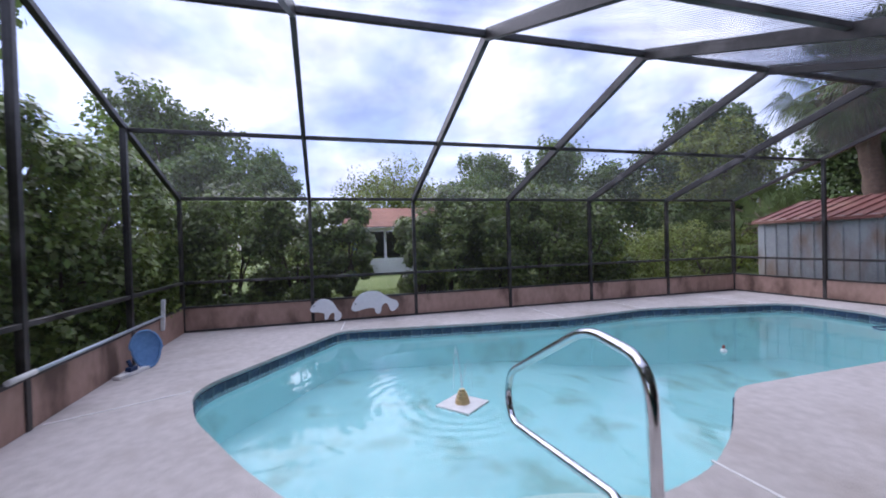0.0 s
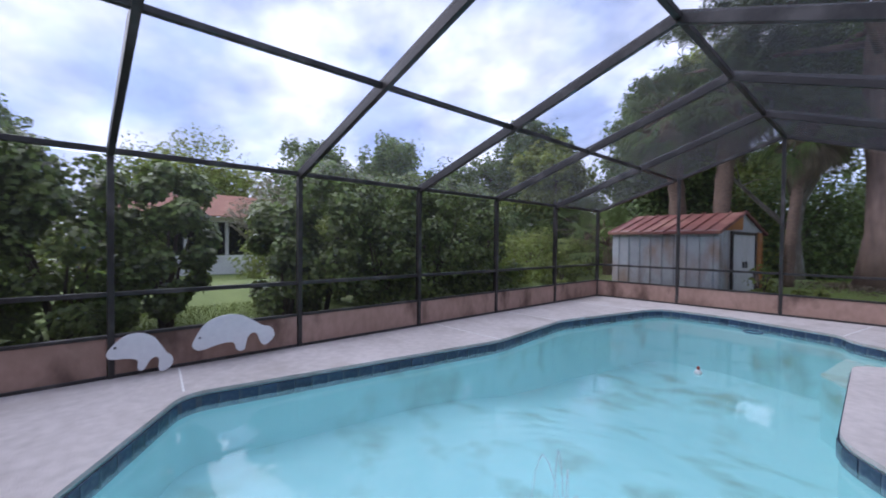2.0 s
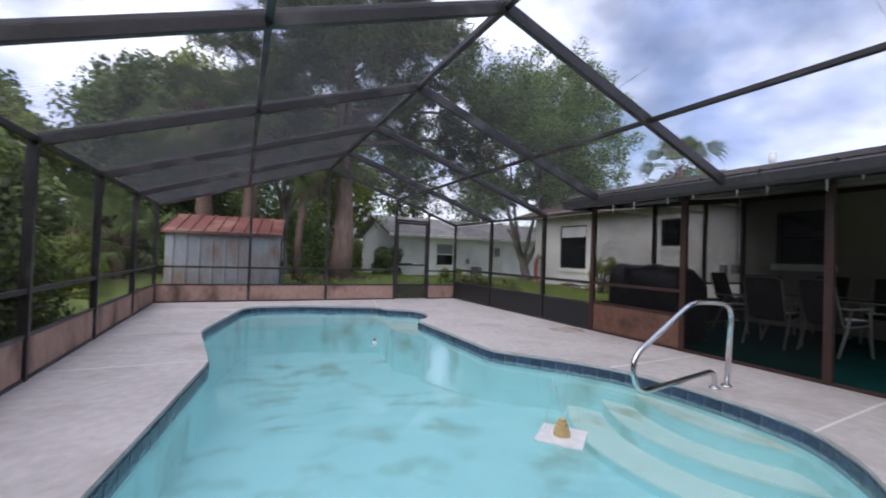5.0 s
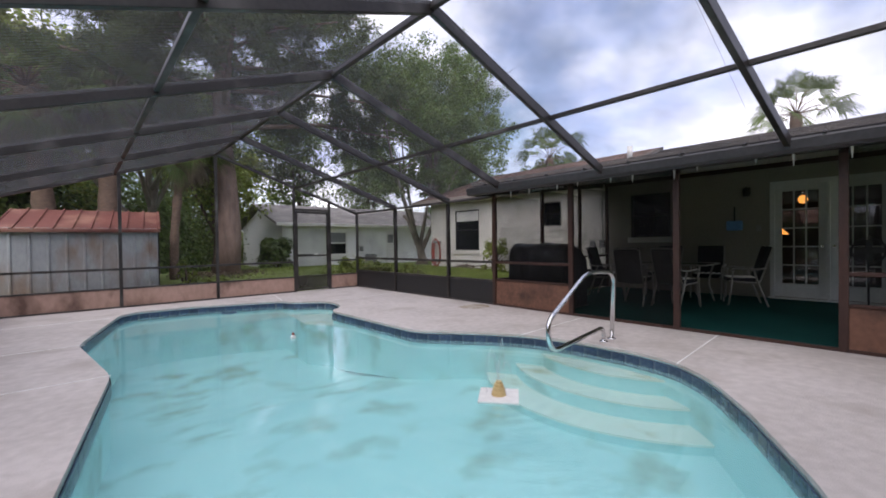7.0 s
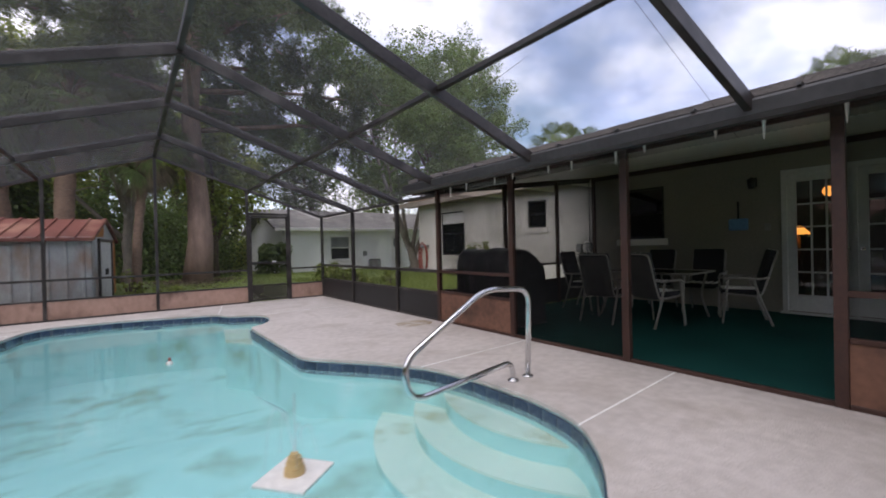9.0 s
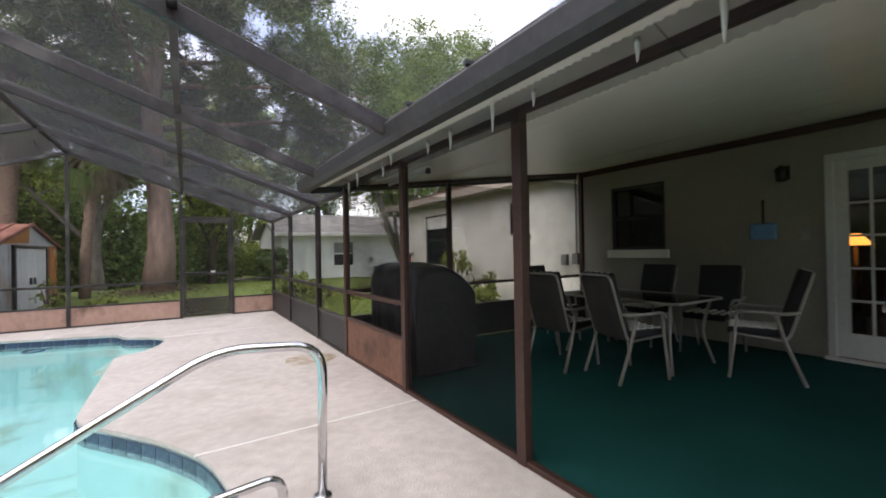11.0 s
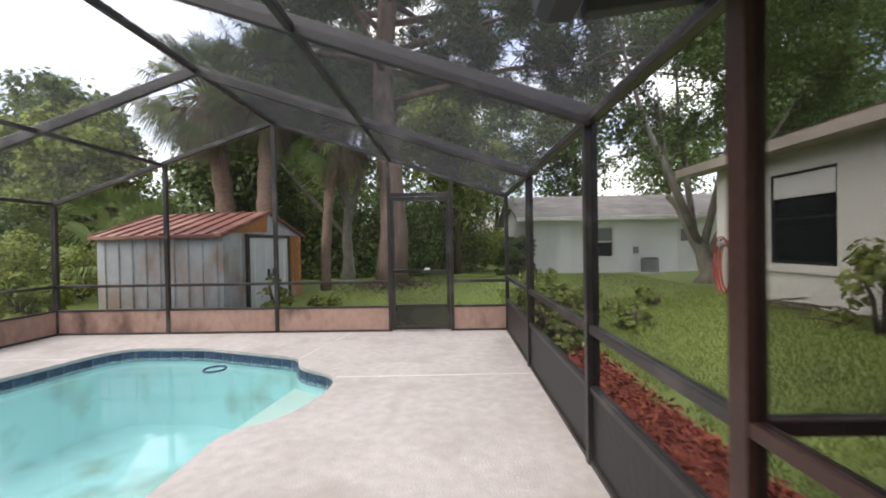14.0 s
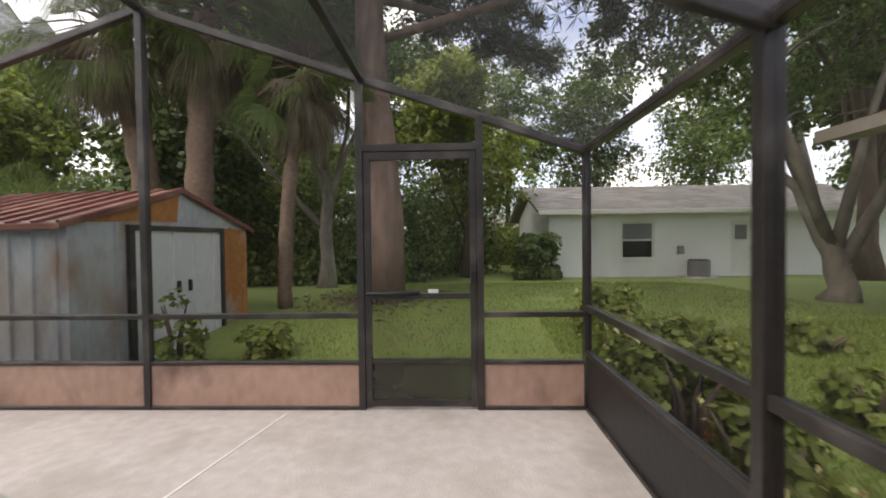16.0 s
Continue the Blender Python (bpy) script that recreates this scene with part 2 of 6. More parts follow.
def glass_sheet(name, tint, gloss, rough=0.02, bump=0.0, scale=3.0, milk=None, rings=None):
    """A clear sheet: what lies behind, tinted, under a Fresnel gloss."""
    m = bpy.data.materials.new(name)
    m.use_nodes = True
    n, l = m.node_tree.nodes, m.node_tree.links
    n.remove(n["Principled BSDF"])
    tr, gl, ms, fr = (n.new("ShaderNodeBsdfTransparent"), n.new("ShaderNodeBsdfGlossy"), n.new("ShaderNodeMixShader"), n.new("ShaderNodeFresnel"))
    tr.inputs["Color"].default_value = (*tint, 1)
    gl.inputs["Roughness"].default_value = rough
    fr.inputs["IOR"].default_value = gloss
    l.new(fr.outputs["Fac"], ms.inputs["Fac"])
    body = tr.outputs["BSDF"]
    if milk:
        df, mm = n.new("ShaderNodeBsdfDiffuse"), n.new("ShaderNodeMixShader")
        df.inputs["Color"].default_value = (*milk[:3], 1)
        mm.inputs["Fac"].default_value = milk[3]
        l.new(body, mm.inputs[1])
        l.new(df.outputs["BSDF"], mm.inputs[2])
        body = mm.outputs["Shader"]
    l.new(body, ms.inputs[1])
    l.new(gl.outputs["BSDF"], ms.inputs[2])
    l.new(ms.outputs["Shader"], n["Material Output"].inputs["Surface"])
    if bump:
        tc, no, bp = n.new("ShaderNodeTexCoord"), n.new("ShaderNodeTexNoise"), n.new("ShaderNodeBump")
        no.inputs["Scale"].default_value, no.inputs["Detail"].default_value = scale, 3.0
        bp.inputs["Strength"].default_value, bp.inputs["Distance"].default_value = bump, 0.03
        l.new(tc.outputs["Object"], no.inputs["Vector"])
        height = no.outputs["Fac"]
        if rings:
            mp, wv, ln, fall, mul, ad = (n.new("ShaderNodeMapping"), n.new("ShaderNodeTexWave"), n.new("ShaderNodeVectorMath"), n.new("ShaderNodeMapRange"), n.new("ShaderNodeMath"), n.new("ShaderNodeMath"))
            mp.inputs["Location"].default_value = tuple(-v for v in rings)
            wv.wave_type, wv.rings_direction = "RINGS", "SPHERICAL"
            wv.inputs["Scale"].default_value, wv.inputs["Distortion"].default_value, wv.inputs["Detail"].default_value = 2.6, 3.0, 2.0
            ln.operation, mul.operation, ad.operation = "LENGTH", "MULTIPLY", "ADD"
            fall.inputs["From Min"].default_value, fall.inputs["From Max"].default_value = 0.2, 1.9
            fall.inputs["To Min"].default_value, fall.inputs["To Max"].default_value = 0.55, 0.0
            l.new(tc.outputs["Object"], mp.inputs["Vector"])
            l.new(mp.outputs["Vector"], wv.inputs["Vector"])
            l.new(mp.outputs["Vector"], ln.inputs[0])
            l.new(ln.outputs["Value"], fall.inputs["Value"])
            l.new(wv.outputs["Fac"], mul.inputs[0])
            l.new(fall.outputs["Result"], mul.inputs[1])
            l.new(mul.outputs[0], ad.inputs[0])
            l.new(height, ad.inputs[1])
            height = ad.outputs[0]
        l.new(height, bp.inputs["Height"])
        l.new(bp.outputs["Normal"], gl.inputs["Normal"])
        l.new(bp.outputs["Normal"], fr.inputs["Normal"])
    return m


M_deck = mat("cool_deck", (0.61, 0.56, 0.53), (0.47, 0.43, 0.40), 0.85, 11, 0.9, 0.35, stain=(0.42, 0.375, 0.335, 2.2), bumpscale=70, stain_at=(0.53, 0.76))
M_joint = mat("joint_filler", (0.88, 0.87, 0.84), rough=0.8, scale=30)
M_bronze = mat("bronze_aluminium", (0.040, 0.034, 0.032), (0.022, 0.019, 0.018), 0.42, 30, 1.5, 0.05, metal=0.1, stain=(0.09, 0.08, 0.075, 2.5))
M_brown = mat("brown_aluminium", (0.060, 0.026, 0.018), (0.035, 0.015, 0.011), 0.45, 30, 1.5, 0.05, metal=0.1)
M_kick = mat("weathered_kick_panel", (0.45, 0.29, 0.23), (0.34, 0.215, 0.165), 0.7, 14, 1.1, 0.15, stain=(0.13, 0.075, 0.055, 2.2), stretch=(1, 1, 0.6))
M_kickdark = mat("black_kick_panel", (0.016, 0.016, 0.017), rough=0.5, scale=20)
M_kickrust = mat("rusty_kick_panel", (0.185, 0.088, 0.055), (0.11, 0.052, 0.034), 0.75, 16, 1.6, 0.2, stain=(0.05, 0.026, 0.018, 2.0))
M_screen = screen_cloth("roof_screen", (0.060, 0.060, 0.064), 0.46)
M_screenporch = screen_cloth("porch_screen", (0.022, 0.022, 0.023), 0.25)
M_screenwall = screen_cloth("wall_screen", (0.030, 0.030, 0.031), 0.24)
M_plaster = mat("pool_plaster", (0.50, 0.82, 0.83), (0.43, 0.76, 0.78), 0.7, 3, 0.5, 0.05, stain=(0.30, 0.44, 0.34, 1.6), stain_at=(0.52, 0.72))
M_step = mat("pool_step", (0.80, 0.84, 0.76), (0.70, 0.78, 0.70), 0.7, 5, 0.8, 0.05, stain=(0.48, 0.42, 0.22, 1.7), stain_at=(0.56, 0.72))
M_tile = mat("pool_tile", (0.040, 0.066, 0.118), (0.028, 0.048, 0.090), 0.25, 40, 3, 0.1, rand=0.25, stain=(0.10, 0.13, 0.17, 7.0))
M_grout = mat("tile_grout", (0.10, 0.12, 0.15), rough=0.85, scale=40)
M_water = glass_sheet("pool_water", (0.87, 0.98, 0.985), 1.33, 0.01, 0.16, 2.6, milk=(0.37, 0.69, 0.71, 0.30), rings=(-3.2, -7.85, -0.125))
M_grass = mat("lawn", (0.200, 0.255, 0.066), (0.140, 0.188, 0.048), 0.9, 16, 0.35, 0.6, stain=(0.20, 0.17, 0.085, 0.6), bumpscale=60, stain_at=(0.58, 0.80))
M_blade = mat("grass_blades", (0.240, 0.310, 0.068), (0.165, 0.210, 0.052), 0.7, 5, 0.7, 0, island=0.2, thin=0.3)
M_mulch = mat("red_mulch", (0.40, 0.105, 0.055), (0.24, 0.058, 0.032), 0.95, 40, 3, 0.9, island=0.5)
M_dirt = mat("bare_dirt", (0.20, 0.14, 0.09), (0.13, 0.09, 0.06), 0.95, 30, 2, 0.6)
M_white = mat("white_block_paint", (0.74, 0.72, 0.66), (0.66, 0.64, 0.585), 0.75, 25, 0.7, 0.25, stain=(0.52, 0.49, 0.42, 0.8), stain_at=(0.60, 0.85))
# Porch shade painted in: the house wall's colour taken down to dull beige.
M_porchwall_shaded = mat("shaded_beige_porch_paint", (0.26, 0.24, 0.20), (0.22, 0.205, 0.17), 0.8, 25, 0.7, 0.25, stain=(0.40, 0.36, 0.29, 0.8), stain_at=(0.60, 0.85))
M_white2 = mat("neighbour_white_paint", (0.86, 0.86, 0.85), (0.80, 0.80, 0.80), 0.75, 20, 0.6, 0.2)
M_trimw = mat("white_trim", (0.78, 0.77, 0.74), (0.68, 0.67, 0.64), 0.5, 20, 2, 0.05)
# White door paint greyed down to carry the porch's shade in its colour.
M_door_shaded = mat("shaded_white_door_paint", (0.56, 0.56, 0.54), (0.48, 0.48, 0.46), 0.5, 20, 2, 0.05)
M_ceil = mat("porch_ceiling", (0.84, 0.81, 0.73), (0.78, 0.74, 0.65), 0.35, 8, 0.5, 0.05, stain=(0.40, 0.34, 0.20, 1.2), stretch=(1, 0.3, 1), stain_at=(0.58, 0.8))
M_gutter = mat("grey_gutter", (0.055, 0.054, 0.056), (0.035, 0.034, 0.036), 0.45, 20, 1.2, 0.05, metal=0.1)
M_shingle = mat("grey_shingle", (0.17, 0.15, 0.135), (0.11, 0.10, 0.09), 0.95, 50, 1.2, 0.6, rand=0.25, stain=(0.07, 0.065, 0.06, 1.0))
M_shingle2 = mat("pale_shingle", (0.30, 0.28, 0.26), (0.21, 0.20, 0.19), 0.95, 50, 1.0, 0.6, island=0.15)
M_redroof = mat("terracotta_roof", (0.36, 0.17, 0.11), (0.26, 0.12, 0.08), 0.9, 30, 1, 0.5)
M_shedwall = mat("faded_blue_sheet_metal", (0.47, 0.49, 0.50), (0.36, 0.38, 0.395), 0.5, 18, 0.9, 0.08, metal=0.2, stain=(0.28, 0.15, 0.075, 1.3), stretch=(1, 1, 0.45), stain_at=(0.54, 0.72))
M_shedrust = mat("rusted_panel", (0.46, 0.20, 0.055), (0.32, 0.13, 0.038), 0.8, 14, 1.2, 0.2, stain=(0.38, 0.36, 0.34, 1.8), stain_at=(0.60, 0.80))
M_shedroof = mat("rusty_red_roof", (0.215, 0.075, 0.058), (0.15, 0.052, 0.042), 0.65, 16, 1.2, 0.15, stain=(0.28, 0.14, 0.10, 1.6))
M_carpet = mat("green_carpet", (0.006, 0.062, 0.055), (0.004, 0.042, 0.038), 0.98, 90, 1.0, 0.5, spec=0.1)
M_chrome = mat("stainless_steel", (0.74, 0.74, 0.75), (0.62, 0.62, 0.64), 0.14, 20, 2, 0.02, metal=1.0)
M_cover = mat("black_vinyl_cover", (0.022, 0.022, 0.024), (0.013, 0.013, 0.014), 0.36, 9, 2.0, 0.5)
M_frame = mat("powder_coated_frame", (0.30, 0.285, 0.26), (0.22, 0.21, 0.19), 0.45, 30, 2, 0.05)
M_sling = mat("grey_sling_fabric", (0.115, 0.110, 0.105), (0.08, 0.078, 0.075), 0.85, 90, 2, 0.3)
M_black = mat("black_metal", (0.014, 0.014, 0.015), rough=0.45, scale=20)
M_cushion = mat("black_cushion", (0.018, 0.018, 0.022), rough=0.85, scale=60)
M_patt = mat("white_cushion_print", (0.80, 0.79, 0.76), rough=0.85, scale=60)
M_darkglass = mat("dark_window_glass", (0.010, 0.012, 0.014), (0.006, 0.007, 0.008), 0.06, 4, 0.5, 0.0, spec=0.6)
M_clear = glass_sheet("clear_pane", (0.86, 0.89, 0.88), 1.8)
M_manatee = mat("white_painted_board", (0.80, 0.80, 0.80), (0.72, 0.72, 0.73), 0.6, 20, 2, 0.05)
M_bluep = mat("blue_plastic", (0.16, 0.32, 0.56), (0.11, 0.24, 0.46), 0.4, 30, 3, 0.05)
M_blued = mat("navy_plastic", (0.02, 0.045, 0.12), rough=0.4, scale=20)
M_pole = mat("pale_aluminium_pole", (0.60, 0.66, 0.72), (0.48, 0.54, 0.60), 0.35, 20, 2, 0.02, metal=0.4)
M_foam = mat("white_foam_board", (0.84, 0.83, 0.80), rough=0.6, scale=20)
M_tan = mat("tan_plastic", (0.62, 0.46, 0.22), (0.52, 0.37, 0.17), 0.5, 25, 3, 0.05)
M_hose = mat("red_rubber_hose", (0.34, 0.050, 0.030), (0.24, 0.035, 0.022), 0.5, 20, 3, 0.05)
M_bark = mat("brown_bark", (0.155, 0.115, 0.090), (0.085, 0.063, 0.050), 0.95, 9, 1.0, 0.9, stretch=(1, 1, 0.35), bumpscale=16)
M_pinebark = mat("pine_bark", (0.30, 0.205, 0.16), (0.140, 0.098, 0.080), 0.95, 7, 1.0, 1.0, stretch=(1, 1, 0.3), bumpscale=11)
M_greybark = mat("grey_bark", (0.260, 0.225, 0.185), (0.150, 0.130, 0.105), 0.95, 8, 1.2, 0.7, stretch=(1, 1, 0.5), stain=(0.34, 0.33, 0.29, 1.5))
M_palmbark = mat("palm_bark", (0.20, 0.135, 0.095), (0.115, 0.080, 0.058), 0.95, 12, 1.0, 1.0, stretch=(1, 1, 1.6))
M_hedge = mat("hedge_leaves", (0.240, 0.300, 0.078), (0.130, 0.180, 0.046), 0.34, 2, 0.6, 0, island=0.5, thin=0.35)
M_leaf = mat("oak_leaves", (0.180, 0.245, 0.066), (0.110, 0.170, 0.046), 0.5, 2, 0.3, 0, island=0.4, thin=0.45)
M_leafy = mat("yellow_green_leaves", (0.290, 0.330, 0.074), (0.185, 0.235, 0.052), 0.5, 2, 0.4, 0, island=0.4, thin=0.5)
M_leafd = mat("dark_leaves", (0.150, 0.205, 0.058), (0.086, 0.135, 0.040), 0.5, 2, 0.3, 0, island=0.4, thin=0.45)
M_paleleaf = mat("pale_dry_leaves", (0.34, 0.31, 0.22), (0.24, 0.22, 0.15), 0.7, 2, 0.4, 0, island=0.3, thin=0.25)
M_needle = mat("pine_needles", (0.110, 0.145, 0.040), (0.055, 0.080, 0.026), 0.5, 1, 0.3, 0, island=0.4, thin=0.25)
M_palm = mat("palm_leaves", (0.135, 0.180, 0.056), (0.080, 0.115, 0.036), 0.8, 2, 0.5, 0, spec=0.2, island=0.35, thin=0.25)
M_palmdead = mat("dead_palm_leaves", (0.20, 0.155, 0.095), (0.115, 0.095, 0.058), 0.8, 2, 0.5, 0, island=0.35)
M_flower = mat("pale_yellow_blossom", (0.62, 0.58, 0.26), rough=0.6, scale=20, island=0.2)
M_fence = mat("galvanised_fence", (0.27, 0.28, 0.28), rough=0.5, scale=20)
M_timber = mat("grey_timber", (0.20, 0.175, 0.15), (0.13, 0.115, 0.10), 0.9, 12, 1, 0.5, rand=0.3)
# Near-black walls: the unlit room's dimness sits in the colour.
M_room = mat("room_wall_painted_dim", (0.07, 0.062, 0.055), rough=0.9, scale=5)
M_amber = glow("amber_lamp_glow", (1.0, 0.36, 0.07), 0.9)
M_tagw = mat("white_label", (0.75, 0.75, 0.73), rough=0.5, scale=30)

# ---- ground ----
WX, LY, EAVE, RIDGE, RX = -6.96, -11.0, 2.015, 3.20, -3.51
BAYS = [0.0, -1.88, -3.80, -5.58, -7.40, -9.13, LY]
HX = 4.4  # the house's back wall


def ground_z(x, y):
    d1 = max(WX - x, x - 0.0, y - 0.0, LY - y, 0)
    d2 = max(0.0 - x, x - 14, y + 5.05, -20 - y, 0)
    d = min(max(min(d1, d2), 0) / 4.0, 1.0)
    e, w = min(max((y - 5) / 7, 0), 1), min(max((-x - 11) / 9, 0), 1)
    return -0.06 + 0.36 * d * d * (3 - 2 * d) - 0.40 * e * e * (3 - 2 * e) - 0.60 * w * w * (3 - 2 * w)


bm = B()
xs = sorted({*np.linspace(-16, 16, 65), -600, -300, -120, -60, -40, -28, -20, 20, 28, 40, 60, 120, 300, 600})
ys = sorted({*np.linspace(-18, 16, 69), -600, -300, -120, -60, -40, -28, 20, 28, 40, 60, 120, 300, 600})
grid = [[bm.verts.new((x, y, ground_z(x, y) + 0.03 * (noise.noise((x * 0.4, y * 0.4, 0)) if abs(x) < 20 and abs(y) < 20 else 0))) for y in ys] for x in xs]
for i in range(len(xs) - 1):
    for j in range(len(ys) - 1):
        cx, cy = (xs[i] + xs[i + 1]) / 2, (ys[j] + ys[j + 1]) / 2
        if WX < cx < 0 and LY < cy < 0:
            continue
        if 0 < cx < 9 and -14 < cy < -5.2:
            continue
        f = bm.faces.new((grid[i][j], grid[i + 1][j], grid[i + 1][j + 1], grid[i][j + 1]))
        f.smooth = True
tagged(part("ground", bm, M_grass), "green Florida lawn with worn yellowish patches", "lawn", kind="structure")

# ---- pool and deck ----
POOL = [(-6.12, -8.73), (-5.62, -5.30), (-5.84, -3.50), (-5.30, -1.12), (-5.04, -0.86), (-4.12, -0.90), (-2.64, -1.40), (-2.54, -1.76),
        (-2.03, -2.08), (-1.96, -2.42), (-2.04, -2.85), (-2.22, -3.18), (-2.47, -3.32), (-2.45, -5.74), (-1.87, -6.50), (-1.60, -6.98),
        (-1.49, -7.5), (-1.47, -8.2), (-1.57, -8.68), (-1.90, -9.05), (-2.45, -9.42), (-3.30, -9.89), (-3.90, -10.07), (-4.22, -10.0)]


def soften(pts, cut, times):
    for _ in range(times):
        out = []
        for a, b in zip(pts, pts[1:] + pts[:1]):
            a, b = Vector(a), Vector(b)
            k = min(cut / max((b - a).length, 1e-6), 0.25)
            out += [a.lerp(b, k), b.lerp(a, k)]
        pts, cut = [tuple(p) for p in out], cut * 0.5
    return pts


EDGE = soften(POOL, 0.10, 3)
WATER = -0.125


def sheet_with_hole(bm, outer, inner, z):
    edges = []
    for ring in (outer, inner):
        vs = [bm.verts.new((x, y, z)) for x, y in ring]
        edges += [bm.edges.new((a, b)) for a, b in zip(vs, vs[1:] + vs[:1])]
    bmesh.ops.triangle_fill(bm, use_beauty=True, use_dissolve=False, edges=edges)


bm = B()
sheet_with_hole(bm, [(WX - 0.12, LY - 0.12), (0.02, LY - 0.12), (0.02, 0.12), (WX - 0.12, 0.12)], EDGE, 0.0)
bmesh.ops.recalc_face_normals(bm, faces=bm.faces[:])
if sum(f.normal.z for f in bm.faces) < 0:
    bmesh.ops.reverse_faces(bm, faces=bm.faces[:])
r = bmesh.ops.extrude_face_region(bm, geom=bm.faces[:])
bmesh.ops.translate(bm, verts=[v for v in r["geom"] if isinstance(v, bmesh.types.BMVert)], vec=(0, 0, -0.045))
bmesh.ops.recalc_face_normals(bm, faces=bm.faces[:])
deck = tagged(part("pool_deck", bm, M_deck), "pale textured concrete pool deck with faint stains", "pool deck", kind="structure")
# skirt under the deck's outer rim
bm = B()
for lo, hi in (((WX - 0.13, LY - 0.13, -0.5), (0.02, LY - 0.05, -0.046)), ((WX - 0.13, 0.04, -0.5), (0.02, 0.12, -0.046)), ((WX - 0.13, LY - 0.05, -0.5), (WX - 0.04, 0.04, -0.046))):
    box2(bm, lo, hi)
tagged(part("trim", bm, M_deck, None), "concrete rim under the pool deck", "deck edge", kind="structure")

JOINTS = [((-2.0, -2.14), (-0.03, -2.08)), ((-2.62, -1.43), (-2.35, -0.10)), ((-5.78, -3.55), (-6.90, -3.55)), ((-5.62, -5.30), (-6.90, -5.30)),
          ((-6.16, -8.72), (-6.90, -8.62)), ((-1.62, -8.70), (-0.03, -8.62)), ((-1.66, -6.92), (-0.03, -6.86)), ((-4.0, -10.1), (-3.6, LY + 0.05)),
          ((-5.45, -1.4), (-6.9, -1.4))]
for a, b in JOINTS:
    bm = B()
    beam(bm, (*a, 0.0), (*b, 0.0), 0.017, 0.008, 0)
    part("expansion_joint", bm, M_joint, deck)

pool = thing("swimming_pool", "free-form concrete swimming pool filled with turquoise water", "swimming pool", kind="structure")


def floor_z(x, y):
    t = min(max((y + 6.5) / 3.0, 0), 1)
    return -0.62 - 0.40 * t * t * (3 - 2 * t)


bm = B()
ring0 = [bm.verts.new((x, y, -0.03)) for x, y in EDGE]
ring1 = [bm.verts.new((x, y, floor_z(x, y))) for x, y in EDGE]
for i in range(len(EDGE)):
    j = (i + 1) % len(EDGE)
    bm.faces.new((ring0[j], ring0[i], ring1[i], ring1[j])).smooth = True
part("pool_wall", bm, M_plaster, pool)
bm = B()
nx, ny = 24, 44
grid = [[bm.verts.new((-6.35 + 5.1 * i / nx, -10.25 + 9.55 * j / ny, 0)) for j in range(ny + 1)] for i in range(nx + 1)]
for i in range(nx):
    for j in range(ny):
        bm.faces.new((grid[i][j], grid[i + 1][j], grid[i + 1][j + 1], grid[i][j + 1])).smooth = True
for v in bm.verts:
    v.co.z = floor_z(v.co.x, v.co.y) + 0.004
part("pool_floor", bm, M_plaster, pool)
# fan-shaped entry steps in the shallow corner
C0 = Vector((-0.35, -7.85))
for i, (rad, z) in enumerate(((1.42, -0.21), (1.72, -0.37), (2.10, -0.52))):
    def arc(r):
        return [(C0.x + r * math.cos(radians(a)), C0.y + r * 0.92 * math.sin(radians(a))) for a in np.linspace(128, 226, 26)] + [(-1.35, -9.3 + 0.1 * i), (-1.2, -6.6)]
    st = part("pool_step", prism(B(), arc(rad), floor_z(0, -8) - 0.02, z - 0.02), M_plaster, pool, "turquoise plaster pool step")
    part("tread", prism(B(), arc(rad + 0.012), z - 0.02, z), M_step, st, "pale tread with yellowish stains")
# tanning bench at the far notch
bm = B()
prism(bm, [(-2.58, -1.72), (-2.06, -2.05), (-1.96, -2.45), (-2.03, -2.9), (-2.22, -3.27), (-2.44, -3.38), (-2.74, -2.9)], -1.15, -0.28)
bench = part("pool_step", bm, M_plaster, pool)
part("tread", prism(B(), [(-2.585, -1.715), (-2.05, -2.05), (-1.95, -2.45), (-2.02, -2.9), (-2.21, -3.28), (-2.445, -3.39), (-2.75, -2.9)], -0.28, -0.26), M_step, bench, "pale tread of the corner bench")
bm = B()
vs = [bm.verts.new((x, y, WATER)) for x, y in EDGE]
bm.faces.new(vs)
bmesh.ops.triangulate(bm, faces=bm.faces[:])
bmesh.ops.recalc_face_normals(bm, faces=bm.faces[:])
if sum(f.normal.z for f in bm.faces) < 0:
    bmesh.ops.reverse_faces(bm, faces=bm.faces[:])
water = part("water", bm, M_water)
tagged(water, "still turquoise pool water with small ripples", "pool water", kind="structure")
water.visible_shadow = False
ring_float = thing("floating_ring", "thin dark blue plastic ring afloat on the pool water", "pool ring", (-3.65, -1.43, WATER + 0.004))
part("ring", tube(B(), [(0.12 * math.cos(a), 0.12 * math.sin(a), 0) for a in np.linspace(0, 2 * math.pi, 25)], 0.012, 6, cap=False), M_blued, ring_float)


# ---- screen enclosure ----
cage = thing("screen_enclosure", "dark bronze aluminium pool cage with a gabled screen roof", "screen enclosure", kind="structure")


def bar(name, a, b, w=0.05, h=0.05, material=None, parent=None, label=""):
    bm = B()
    beam(bm, a, b, w, h)
    return part(name, bm, material or M_bronze, parent or cage, label)


def post(x, y, z1, w=0.055, d=0.055, z0=0.0, material=None, parent=None):
    bm = B()
    box2(bm, (x - w / 2, y - d / 2, z0), (x + w / 2, y + d / 2, z1), 0.004)
    return part("post", bm, material or M_bronze, parent or cage)


def panel(lo, hi, material, name="kick_panel", parent=None):
    bm = B()
    box2(bm, lo, hi, 0.003)
    return part(name, bm, material, parent or cage)


